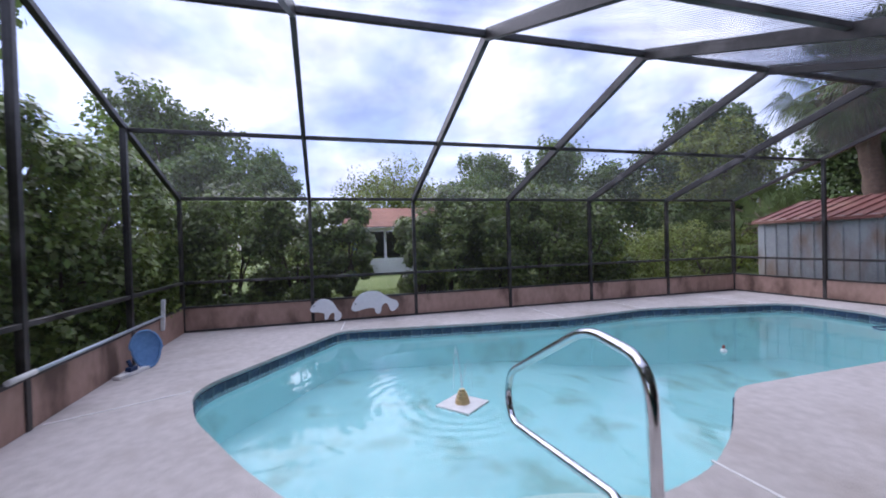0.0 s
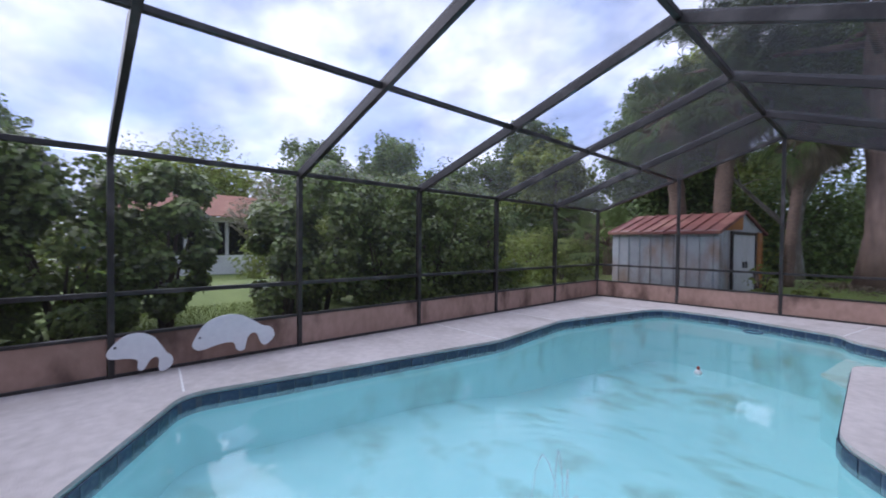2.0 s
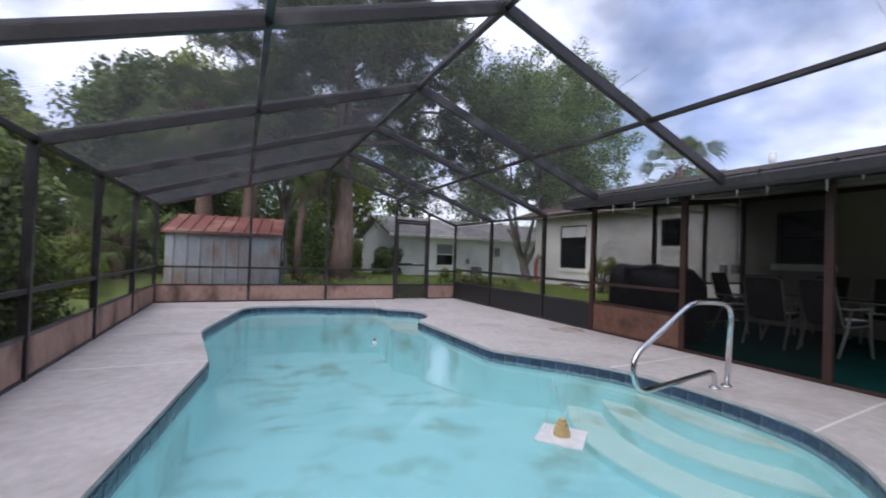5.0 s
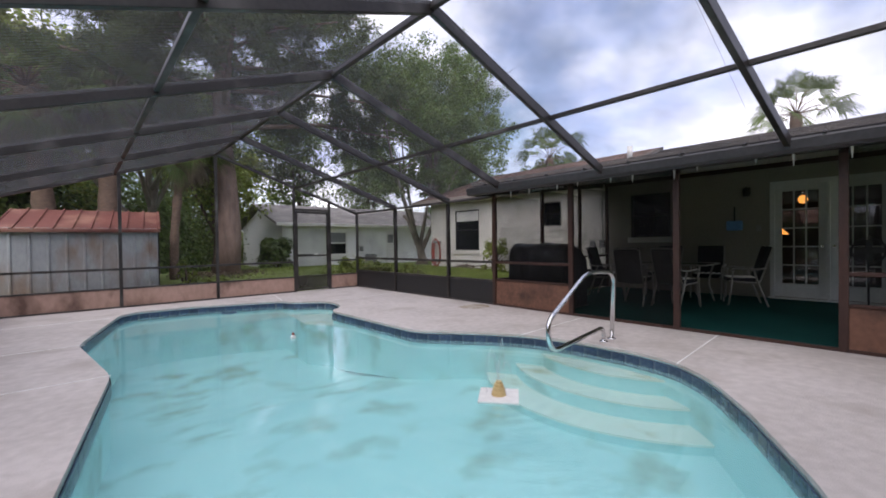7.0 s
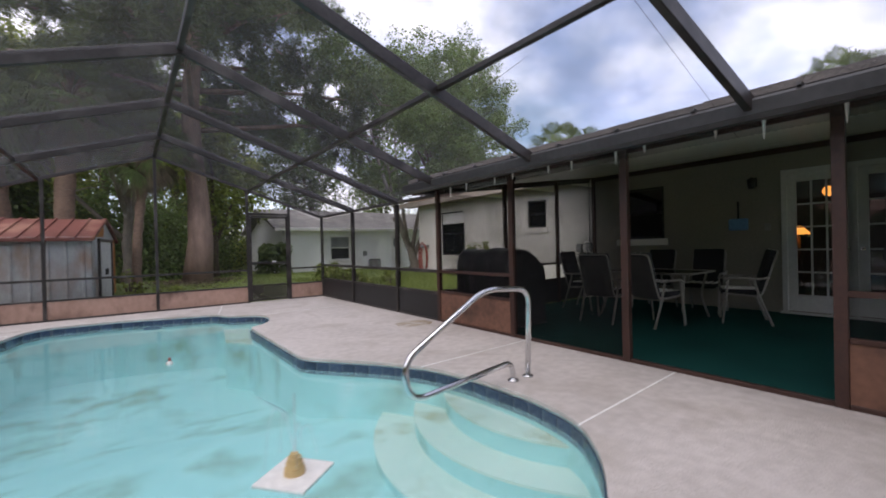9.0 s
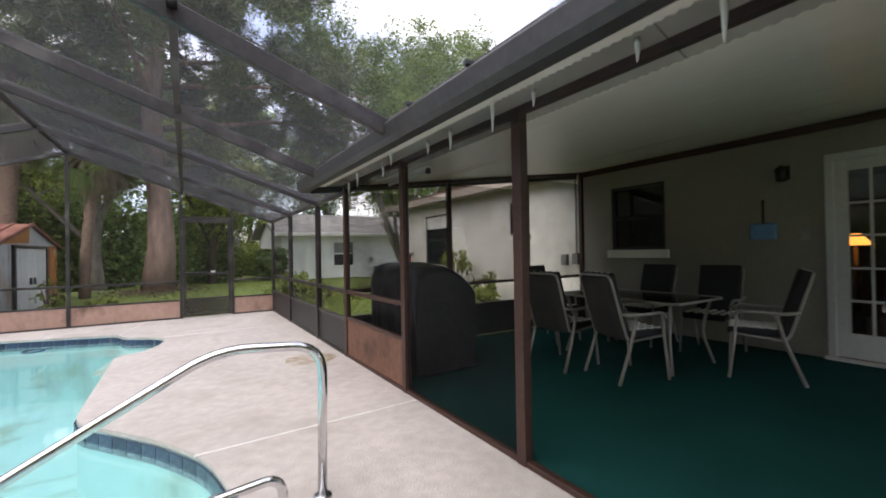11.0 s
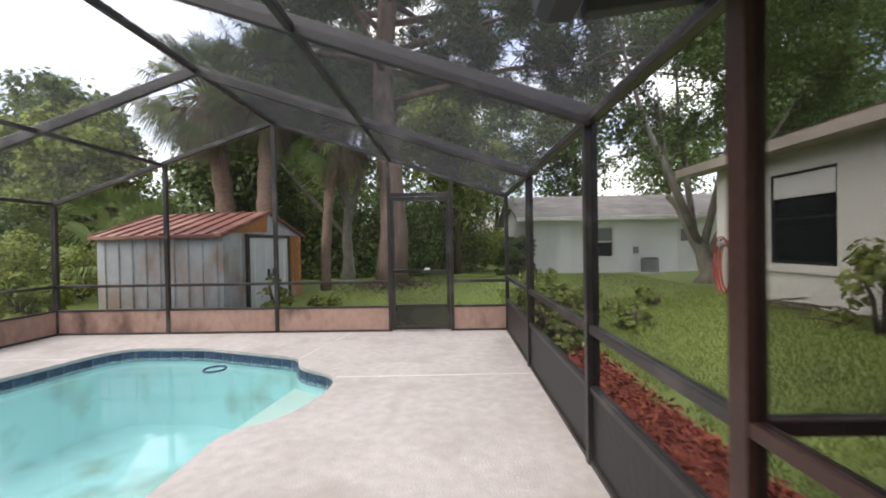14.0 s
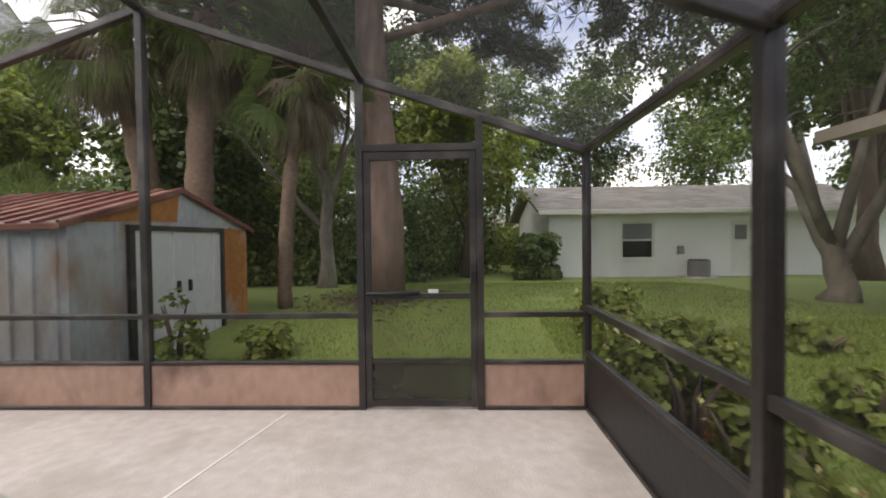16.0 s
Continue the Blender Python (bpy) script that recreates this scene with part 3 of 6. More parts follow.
def roof_z(x):
    return RIDGE - (RIDGE - EAVE) * abs(x - RX) / abs(WX - RX)


def pleat(name, a, b, c, d, material, parent, step=0.024, rise=0.0105):
    """A roof screen from edge a-b to edge d-c; added fine pleats darken it at grazing angles."""
    a, b, c, d = map(Vector, (a, b, c, d))
    n = max(2, int((b - a).length / step))
    nrm = (b - a).cross(d - a).normalized() * rise
    bm = B()
    lo = [bm.verts.new(a.lerp(b, i / n) + nrm * (i % 2)) for i in range(n + 1)]
    hi = [bm.verts.new(d.lerp(c, i / n) + nrm * (i % 2)) for i in range(n + 1)]
    for i in range(n):
        bm.faces.new((lo[i], lo[i + 1], hi[i + 1], hi[i]))
    return part(name, bm, material, parent)


# back wall: posts, sill, chair rail, eave beam, kick panels, screens
for y in BAYS:
    post(WX, y, EAVE, 0.075, 0.05)
for y0, y1 in zip(BAYS, BAYS[1:]):
    panel((WX - 0.02, y1 + 0.027, 0.0), (WX + 0.01, y0 - 0.027, 0.36), M_kick)
    bar("sill_bar", (WX, y1 + 0.026, 0.375), (WX, y0 - 0.026, 0.375), 0.05, 0.03)
    bar("base_channel", (WX + 0.012, y1 + 0.026, 0.015), (WX + 0.012, y0 - 0.026, 0.015), 0.03, 0.03)
    bar("chair_rail", (WX, y1 + 0.026, 0.75), (WX, y0 - 0.026, 0.75), 0.05, 0.042)
    for z0, z1 in ((0.392, 0.728), (0.772, EAVE - 0.03)):
        panel((WX - 0.001, y1 + 0.026, z0), (WX + 0.001, y0 - 0.026, z1), M_screenwall, "screen")
bar("eave_beam", (WX, LY, EAVE + 0.012), (WX, 0, EAVE + 0.012), 0.06, 0.05)
# end walls, near and far
for ey, doorway in ((0.0, True), (LY, False)):
    px = [WX, -5.20, RX, -1.77, -0.83, 0.0] if doorway else [WX, -5.20, RX, -1.77, 0.0]
    for x in px[1:]:
        top = roof_z(x) - 0.02 if x < -0.9 else (2.30 if x < -0.5 else EAVE)
        post(x, ey, top, 0.055, 0.06)
    for x0, x1 in zip(px, px[1:]):
        if doorway and x0 == -1.77:
            continue
        panel((x0 + 0.028, ey - 0.012, 0.0), (x1 - 0.028, ey + 0.016, 0.36), M_kick)
        bar("sill_bar", (x0 + 0.028, ey, 0.375), (x1 - 0.028, ey, 0.375), 0.05, 0.03)
        bar("base_channel", (x0 + 0.028, ey - 0.014, 0.015), (x1 - 0.028, ey - 0.014, 0.015), 0.03, 0.03)
        bar("chair_rail", (x0 + 0.028, ey, 0.75), (x1 - 0.028, ey, 0.75), 0.05, 0.042)
        for z0, z1 in ((0.392, 0.728), (0.772, None)):
            bm = B()
            za, zb = (z1, z1) if z1 else (roof_z(x0) - 0.06, roof_z(x1) - 0.06)
            vs = [bm.verts.new(p) for p in ((x0 + 0.028, ey, z0), (x1 - 0.028, ey, z0), (x1 - 0.028, ey, zb), (x0 + 0.028, ey, za))]
            bm.faces.new(vs)
            part("screen", bm, M_screenwall, cage)
    bar("gable_rafter", (WX, ey, EAVE), (RX, ey, RIDGE), 0.06, 0.06)
    bar("gable_rafter", (0, ey, EAVE), (RX, ey, RIDGE), 0.06, 0.06)
# house-side screen wall between the far corner and the porch
SIDE = [0.0, -1.85, -3.76, -5.05]
for y in SIDE[1:3]:
    post(0.0, y, EAVE, 0.075, 0.055)
for y0, y1 in zip(SIDE, SIDE[1:]):
    panel((-0.008, y1 + 0.029, 0.0), (0.014, y0 - 0.029, 0.43), M_kickdark)
    bar("sill_bar", (0, y1 + 0.029, 0.45), (0, y0 - 0.029, 0.45), 0.05, 0.04)
    bar("base_channel", (-0.012, y1 + 0.029, 0.015), (-0.012, y0 - 0.029, 0.015), 0.03, 0.03)
    bar("chair_rail", (0, y1 + 0.029, 0.80), (0, y0 - 0.029, 0.80), 0.055, 0.05)
    for z0, z1 in ((0.47, 0.775), (0.825, EAVE - 0.03)):
        panel((-0.001, y1 + 0.029, z0), (0.001, y0 - 0.029, z1), M_screenwall, "screen")
bar("eave_beam", (0, -5.0, EAVE + 0.012), (0, 0, EAVE + 0.012), 0.06, 0.05)
# rafters, purlins, ridge
for i, y in enumerate(BAYS[1:-1]):
    h = 0.11
    foot = (0.0, y, EAVE + 0.02) if y > -5 else (-0.44, y if y > -9 else -9.36, 2.10)
    bar("rafter", (WX, y, EAVE), (RX, y, RIDGE), 0.05, h)
    bar("rafter", foot, (RX, y, RIDGE), 0.05, h)
for x in (-5.26, -1.74):
    bar("purlin", (x, LY, roof_z(x)), (x, 0, roof_z(x)), 0.05, 0.045)
bar("ridge_beam", (RX, LY, RIDGE + 0.005), (RX, 0, RIDGE + 0.005), 0.055, 0.06)
for y0, y1 in zip(BAYS, BAYS[1:]):
    for xa, xb in ((WX, -5.26), (-5.26, RX), (RX, -1.74), (-1.74, 0.0)):
        pleat("roof_screen", (xa, y1, roof_z(xa) + 0.03), (xa, y0, roof_z(xa) + 0.03), (xb, y0, roof_z(xb) + 0.03), (xb, y1, roof_z(xb) + 0.03), M_screen, cage)
# screen door in the far wall
door = thing("door_1", "bronze aluminium screen door, closed, with a low kick plate", "screen door", kind="structure")
for x in (-1.715, -0.885):
    bm = B()
    box2(bm, (x - 0.025, -0.02, 0.02), (x + 0.025, 0.02, 2.03), 0.004)
    part("stile", bm, M_bronze, door)
for z, h in ((0.05, 0.05), (0.385, 0.035), (0.90, 0.045), (2.0, 0.06)):
    bm = B()
    box2(bm, (-1.69, -0.018, z - h / 2), (-0.91, 0.018, z + h / 2), 0.004)
    part("rail", bm, M_bronze, door)
bar("header", (-1.77, 0, 2.065), (-0.83, 0, 2.065), 0.055, 0.055, parent=door)
panel((-1.69, -0.002, 0.08), (-0.91, 0.002, 0.365), screen_cloth("pet_screen", (0.10, 0.092, 0.088), 0.70), "kick_plate", door)
for z0, z1 in ((0.405, 0.875), (0.925, 1.97)):
    panel((-1.69, -0.001, z0), (-0.91, 0.001, z1), M_screenwall, "screen", door)
bm = B()
tube(bm, [(-1.72, -0.05, 0.925), (-1.30, -0.05, 0.93)], 0.017, 8)
part("closer", bm, M_black, door, "black pneumatic door closer")
panel((-1.24, -0.026, 0.925), (-1.16, -0.02, 0.955), M_tagw, "label", door)
bm = B()
box2(bm, (-0.905, -0.06, 1.0), (-0.875, -0.02, 1.10), 0.006)
part("latch", bm, M_black, door)
bm = B()
vs = [bm.verts.new(p) for p in ((-1.77, 0.002, 2.09), (-0.83, 0.002, 2.09), (-0.83, 0.002, roof_z(-0.83) - 0.06), (-1.77, 0.002, roof_z(-1.77) - 0.06))]
bm.faces.new(vs)
part("screen", bm, M_screenwall, cage)

# ---- porch ----
LAN = [-5.04, -6.63, -8.16, -9.72, -11.4, -13.0]
porch = thing("porch_screen", "brown aluminium porch frame with rusty kick panels", "porch frame", kind="structure")
for i, y in enumerate(LAN):
    post(0.0, y, 2.12, 0.06, 0.075, material=M_brown, parent=porch)
for y0, y1 in ((LAN[0], LAN[1]), (LAN[3], LAN[4]), (LAN[4], LAN[5])):
    panel((-0.012, y1 + 0.038, 0.02), (0.012, y0 - 0.038, 0.46), M_kickrust, parent=porch)
    bar("sill_bar", (0, y1 + 0.038, 0.478), (0, y0 - 0.038, 0.478), 0.05, 0.036, M_brown, porch)
    bar("chair_rail", (0, y1 + 0.038, 0.80), (0, y0 - 0.038, 0.80), 0.05, 0.045, M_brown, porch)
    for z0, z1 in ((0.497, 0.777), (0.823, 2.08)):
        panel((-0.001, y1 + 0.038, z0), (0.001, y0 - 0.038, z1), M_screenporch, "screen", porch)
for y0, y1 in zip(LAN, LAN[1:]):
    bar("base_channel", (0, y1 + 0.038, 0.018), (0, y0 - 0.038, 0.018), 0.05, 0.036, M_brown, porch)
    bar("head_bar", (0, y1 + 0.038, 2.10), (0, y0 - 0.038, 2.10), 0.05, 0.05, M_brown, porch)
for y0, y1 in ((LAN[1], LAN[2]),):
    panel((-0.001, y1 + 0.038, 0.04), (0.001, y0 - 0.038, 2.08), M_screenporch, "screen", porch)
EX = [0.0, 1.52, 3.04, HX - 0.03]
for x in EX[1:]:
    post(x, -5.05, 2.12 + 0.13 * x, 0.06, 0.06, material=M_brown, parent=porch)
for x0, x1 in zip(EX, EX[1:]):
    panel((x0 + 0.031, -5.06, 0.02), (x1 - 0.031, -5.04, 0.46), M_kickdark, parent=porch)
    bar("sill_bar", (x0 + 0.031, -5.05, 0.478), (x1 - 0.031, -5.05, 0.478), 0.05, 0.036, M_brown, porch)
    bar("chair_rail", (x0 + 0.031, -5.05, 0.80), (x1 - 0.031, -5.05, 0.80), 0.05, 0.045, M_brown, porch)
    bar("head_bar", (x0 + 0.031, -5.05, 2.08 + 0.13 * x0), (x1 - 0.031, -5.05, 2.08 + 0.13 * x1), 0.05, 0.05, M_brown, porch)
    panel((x0 + 0.031, -5.051, 0.823), (x1 - 0.031, -5.049, 2.05 + 0.13 * x0), M_screenporch, "screen", porch)
bm = B()
box2(bm, (0.03, -14, -0.3), (HX, -5.02, 0.0))
tagged(part("floor", bm, M_carpet), "dark green indoor-outdoor carpet on the porch slab", "porch floor", kind="structure")
bm = B()
vs = [(-0.40, 2.075), (HX, 2.66), (HX, 2.70), (-0.40, 2.115)]
a = [bm.verts.new((x, -14, z)) for x, z in vs]
b = [bm.verts.new((x, -4.95, z)) for x, z in vs]
for i in range(4):
    bm.faces.new((a[i], a[(i + 1) % 4], b[(i + 1) % 4], b[i]))
bm.faces.new(a[::-1])
bm.faces.new(b)
tagged(part("ceiling", bm, M_ceil), "off-white sloping porch ceiling with brown drip stains", "porch ceiling", kind="structure")
gut = thing("gutter", "dark grey aluminium gutter along the porch eave", "gutter", kind="structure")
bm = B()
prof = [(-0.53, 2.16), (-0.545, 2.14), (-0.535, 2.05), (-0.50, 2.02), (-0.42, 2.02), (-0.405, 2.04), (-0.405, 2.17)]
a = [bm.verts.new((x, -14, z)) for x, z in prof]
b = [bm.verts.new((x, -4.85, z)) for x, z in prof]
for i in range(len(prof)):
    j = (i + 1) % len(prof)
    bm.faces.new((a[i], a[j], b[j], b[i]))
bm.faces.new(a[::-1])
bm.faces.new(b)
bmesh.ops.recalc_face_normals(bm, faces=bm.faces[:])
part("trough", bm, M_gutter, gut)
for i in range(14):
    bm = B()
    box2(bm, (-0.55, -5.3 - 0.62 * i, 2.165), (-0.40, -5.27 - 0.62 * i, 2.19), 0.004)
    part("strap", bm, M_gutter, gut)
bm = B()
box2(bm, (-0.40, -14, 2.05), (-0.38, -4.9, 2.2))
part("fascia", bm, M_gutter, gut)
bm = B()
a = [(-0.40, -4.90, 2.0), (HX, -4.90, 2.56), (HX, -4.90, 2.95), (-0.40, -4.90, 2.25)]
lo = [bm.verts.new(p) for p in a]
hi = [bm.verts.new((x, y - 0.05, z)) for x, y, z in a]
for i in range(4):
    bm.faces.new((lo[i], lo[(i + 1) % 4], hi[(i + 1) % 4], hi[i]))
bm.faces.new(lo)
bm.faces.new(hi[::-1])
bmesh.ops.recalc_face_normals(bm, faces=bm.faces[:])
part("rake_board", bm, M_gutter, gut)


def roof_plane(name, material, p00, p10, p11, p01, thick, label, kind="structure", category="roof"):
    """A roof slab from its eave p00-p10 to its ridge p01-p11."""
    bm = B()
    lo = [bm.verts.new(p) for p in (p00, p10, p11, p01)]
    hi = [bm.verts.new(Vector(p) + Vector((0, 0, thick))) for p in (p00, p10, p11, p01)]
    for i in range(4):
        bm.faces.new((lo[i], lo[(i + 1) % 4], hi[(i + 1) % 4], hi[i]))
    bm.faces.new(lo[::-1])
    bm.faces.new(hi)
    bmesh.ops.recalc_face_normals(bm, faces=bm.faces[:])
    return tagged(part(name, bm, material), label, category, kind=kind)


def shingle_rows(roof, material, p00, p10, p11, p01, rows, cols, thick, seed, joined=False):
    """Courses of overlapping shingles on a roof slab."""
    rnd = random.Random(seed)
    p00, p10, p11, p01 = map(Vector, (p00, p10, p11, p01))
    nrm = (p10 - p00).cross(p01 - p00).normalized()
    if nrm.z < 0:
        nrm = -nrm
    bm = B()
    for r in range(rows):
        for c in range(cols):
            o = 0.5 * (r % 2)
            u0, u1 = max((c + o + 0.02) / cols, 0), min((c + 1 + o - 0.02) / cols, 1)
            if u1 <= u0:
                continue
            v0, v1 = r / rows, (r + 1.1) / rows
            lift = thick * rnd.uniform(0.7, 1.3)
            q = []
            for u, v, k in ((u0, v0, lift), (u1, v0, lift), (u1, min(v1, 1), 0.002), (u0, min(v1, 1), 0.002)):
                q.append(p00.lerp(p10, u).lerp(p01.lerp(p11, u), v) + nrm * k)
            a = [bm.verts.new(x) for x in q]
            b = [bm.verts.new(q[0] - nrm * lift), bm.verts.new(q[1] - nrm * lift)]
            bm.faces.new(a)
            bm.faces.new((a[1], a[0], b[0], b[1]))
    ob = part("shingles", bm, material, roof)
    ob["kind"] = "stuff"
    return ob


roof1 = roof_plane("roof_porch", M_shingle, (-0.42, -14, 2.20), (-0.42, -4.85, 2.20), (8.5, -4.85, 3.95), (8.5, -14, 3.95), 0.04, "low grey shingle roof over the porch")
shingle_rows(roof1, M_shingle, (-0.42, -14, 2.24), (-0.42, -4.85, 2.24), (8.5, -4.85, 3.99), (8.5, -14, 3.99), 42, 46, 0.012, 4)
bm = B()
tube(bm, [(2.2, -6.6, 2.75), (2.2, -6.6, 3.0)], 0.05, 10)
bm2 = part("roof_vent", bm, M_trimw)
tagged(bm2, "short white plastic roof vent pipe", "roof vent")

# ---- the house's back wall ----


def block_wall(name, lo, hi, axis, openings, material, label, thick=0.2, block=(0.40, 0.20), pieces=False):
    """A painted block wall in the plane axis = lo, cut into rectangles round its openings. Openings: (u0, u1, z0, z1)."""
    (u0, z0), (u1, z1) = lo[1:], hi[1:]
    p = lo[0]
    us = sorted({u0, u1, *[v for o in openings for v in o[:2]]})
    zs = sorted({z0, z1, *[v for o in openings for v in o[2:]]})
    bm = B()
    for a, b in zip(us, us[1:]):
        for c, d in zip(zs, zs[1:]):
            if any(o[0] <= a and b <= o[1] and o[2] <= c and d <= o[3] for o in openings):
                continue
            if axis == "x":
                box2(bm, (p, a, c), (p + thick, b, d))
            else:
                box2(bm, (a, p, c), (b, p + thick, d))
    bmesh.ops.remove_doubles(bm, verts=bm.verts[:], dist=0.0005)
    return tagged(part(name, bm, material), label, "wall", kind="structure")


WIN1, WIN2, WIN3, FR = (-0.52, 0.66, 0.91, 2.32), (-3.70, -3.09, 1.62, 2.32), (-6.56, -5.65, 1.25, 2.28), (-10.05, -8.40, 0.03, 2.25)
wall = block_wall("wall_house", (HX, -5.0, -0.3), (HX, 2.0, 2.68), "x", [WIN1, WIN2], M_white, "off-white painted concrete block house wall")
# the same wall under the porch, its shade put into the colour
block_wall("wall_porch", (HX, -14, -0.3), (HX, -5.0, 2.68), "x", [WIN3, FR], M_porchwall_shaded, "beige block wall at the back of the porch, shade painted into its colour")
# block courses, as shallow joints on the sunlit stretch
rnd = random.Random(5)
for k in range(14):
    z = 0.10 + 0.19 * k
    if z > 2.62:
        break
    bm = B()
    for j in range(17):
        y0 = 2.0 - 0.40 * (j + 0.5 * (k % 2))
        y1 = y0 - 0.394
        y0, y1 = min(y0, 2.0), max(y1, -5.0)
        if y1 > y0 - 0.05:
            continue
        if any(o[0] - 0.06 < y0 and y1 < o[1] + 0.06 and o[2] - 0.16 < z + 0.19 and z < o[3] + 0.05 for o in (WIN1, WIN2)):
            continue
        box2(bm, (HX - 0.006, y1, z), (HX, y0, z + 0.184))
    ob = part("block_course", bm, M_white, wall)
bm = B()
box2(bm, (HX, 1.8, -0.3), (11.0, 2.0, 2.68))
tagged(part("wall_house_end", bm, M_white), "off-white painted end wall of the house", "wall", kind="structure")


def sash_window(name, x, o, label, blind=0.0, frame_mat=None, into=0.05, pieces=2):
    """A single-hung window in the plane x: frame, sashes, sill, panes. o: (y0, y1, z0, z1)."""
    y0, y1, z0, z1 = o
    w = thing(name, label, "window", kind="structure")
    fm = frame_mat or M_black
    bm = B()
    t = 0.045
    box2(bm, (x + into - 0.03, y0, z0), (x + into + 0.05, y0 + t, z1), 0.003)
    box2(bm, (x + into - 0.03, y1 - t, z0), (x + into + 0.05, y1, z1), 0.003)
    box2(bm, (x + into - 0.03, y0 + t, z0), (x + into + 0.05, y1 - t, z0 + t), 0.003)
    box2(bm, (x + into - 0.03, y0 + t, z1 - t), (x + into + 0.05, y1 - t, z1), 0.003)
    part("window_frame", bm, fm, w)
    zm = (z0 + z1) / 2
    bm = B()
    box2(bm, (x + into - 0.01, y0 + t, zm - 0.02), (x + into + 0.04, y1 - t, zm + 0.02), 0.003)
    part("meeting_rail", bm, fm, w)
    for a, b in ((z0 + t, zm - 0.02), (zm + 0.02, z1 - t)):
        bm = B()
        box2(bm, (x + into + 0.012, y0 + t, a), (x + into + 0.018, y1 - t, b))
        part("pane", bm, M_darkglass, w)
    if blind:
        bm = B()
        box2(bm, (x + into - 0.02, y0 + t, z1 - t - blind), (x + into + 0.008, y1 - t, z1 - t), 0.003)
        part("panel", bm, M_trimw, w, "white board over the top of the window")
    bm = B()
    box2(bm, (x - 0.05, y0 - 0.06, z0 - 0.13), (x + 0.03, y1 + 0.06, z0 - 0.002), 0.008)
    part("window_sill", bm, M_white, w)
    return w


sash_window("window_1", HX, WIN1, "dark single-hung window with a white board across its top", 0.34)
sash_window("window_2", HX, WIN2, "small dark single-hung window in the block wall")
sash_window("window_3", HX, WIN3, "large dark window on the shaded porch wall")
bm = B()
box2(bm, (HX - 0.045, -13.9, 2.555), (HX - 0.004, -5.09, 2.645), 0.004)
tagged(part("trim_ceiling", bm, M_brown), "dark brown trim strip where the porch ceiling meets the wall", "ceiling trim", kind="structure")
# french doors, porch shade greyed into their white paint
for k, (y0, y1) in enumerate(((-9.20, -8.45), (-10.0, -9.25))):
    d = thing("door_2" if k == 0 else "door_3", "white French door with fifteen small panes, closed", "French door", kind="structure")
    bm = B()
    for a, b in (((y0, 0.04), (y0 + 0.11, 2.20)), ((y1 - 0.11, 0.04), (y1, 2.20)), ((y0 + 0.11, 0.04), (y1 - 0.11, 0.30)), ((y0 + 0.11, 2.08), (y1 - 0.11, 2.20))):
        box2(bm, (HX + 0.02, *a), (HX + 0.065, *b), 0.004)
    part("door_leaf", bm, M_door_shaded, d)
    for i in range(1, 3):
        bm = B()
        y = y0 + 0.11 + (y1 - y0 - 0.22) * i / 3
        box2(bm, (HX + 0.028, y - 0.012, 0.30), (HX + 0.058, y + 0.012, 2.08), 0.003)
        part("glazing_bar", bm, M_door_shaded, d)
    for i in range(1, 5):
        bm = B()
        z = 0.30 + 1.78 * i / 5
        box2(bm, (HX + 0.030, y0 + 0.11, z - 0.012), (HX + 0.056, y1 - 0.11, z + 0.012), 0.003)
        part("glazing_bar", bm, M_door_shaded, d)
    for i in range(3):
        for j in range(5):
            w3, h5 = (y1 - y0 - 0.22) / 3, 1.78 / 5
            bm = B()
            box2(bm, (HX + 0.041, y0 + 0.11 + w3 * i + 0.012, 0.30 + h5 * j + 0.012), (HX + 0.045, y0 + 0.11 + w3 * (i + 1) - 0.012, 0.30 + h5 * (j + 1) - 0.012))
            ob = part("pane", bm, M_clear, d)
            ob.visible_shadow = False
    bm = B()
    yk = y0 + 0.055 if k == 0 else y1 - 0.055
    tube(bm, [(HX - 0.03, yk, 1.02), (HX + 0.02, yk, 1.02)], 0.025, 10)
    part("door_handle", bm, M_chrome, d)
bm = B()
for lo, hi in (((HX - 0.015, -8.45, 0), (HX + 0.07, -8.38, 2.28)), ((HX - 0.015, -10.07, 0), (HX + 0.07, -10.0, 2.28)), ((HX - 0.015, -10.0, 2.20), (HX + 0.07, -8.45, 2.28)), ((HX - 0.01, -9.25, 0.03), (HX + 0.07, -9.20, 2.20))):
    box2(bm, lo, hi, 0.004)
tagged(part("trim_door", bm, M_door_shaded), "white casing round the French doors", "door casing", kind="structure")
bm = B()
box2(bm, (HX - 0.08, -10.1, 0.0), (HX + 0.1, -8.36, 0.028), 0.004)
tagged(part("trim_sill", bm, M_door_shaded), "white door sill", "door sill", kind="structure")
# room behind the doors, its dimness painted as near-black walls
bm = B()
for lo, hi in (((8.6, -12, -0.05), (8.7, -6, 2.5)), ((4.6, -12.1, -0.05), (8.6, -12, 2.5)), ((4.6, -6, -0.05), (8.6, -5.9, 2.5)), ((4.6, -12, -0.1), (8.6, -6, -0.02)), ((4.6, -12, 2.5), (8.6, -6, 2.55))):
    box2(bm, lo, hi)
tagged(part("wall_room", bm, M_room), "interior room behind the French doors, dimness painted into its walls", "room", kind="structure")
lamp = thing("stained_glass_lamp", "amber stained-glass table lamp glowing in the dim room", "table lamp", (6.0, -8.26, 1.22))
bm = B()
bmesh.ops.create_cone(bm, cap_ends=False, segments=16, radius1=0.19, radius2=0.05, depth=0.16, matrix=Matrix.Translation((0, 0, 0.12)))
part("shade", bm, M_amber, lamp)
bm = B()
tube(bm, [(0, 0, -1.27), (0, 0, 0.04)], [0.09, 0.02], 10)
part("stand", bm, M_black, lamp)

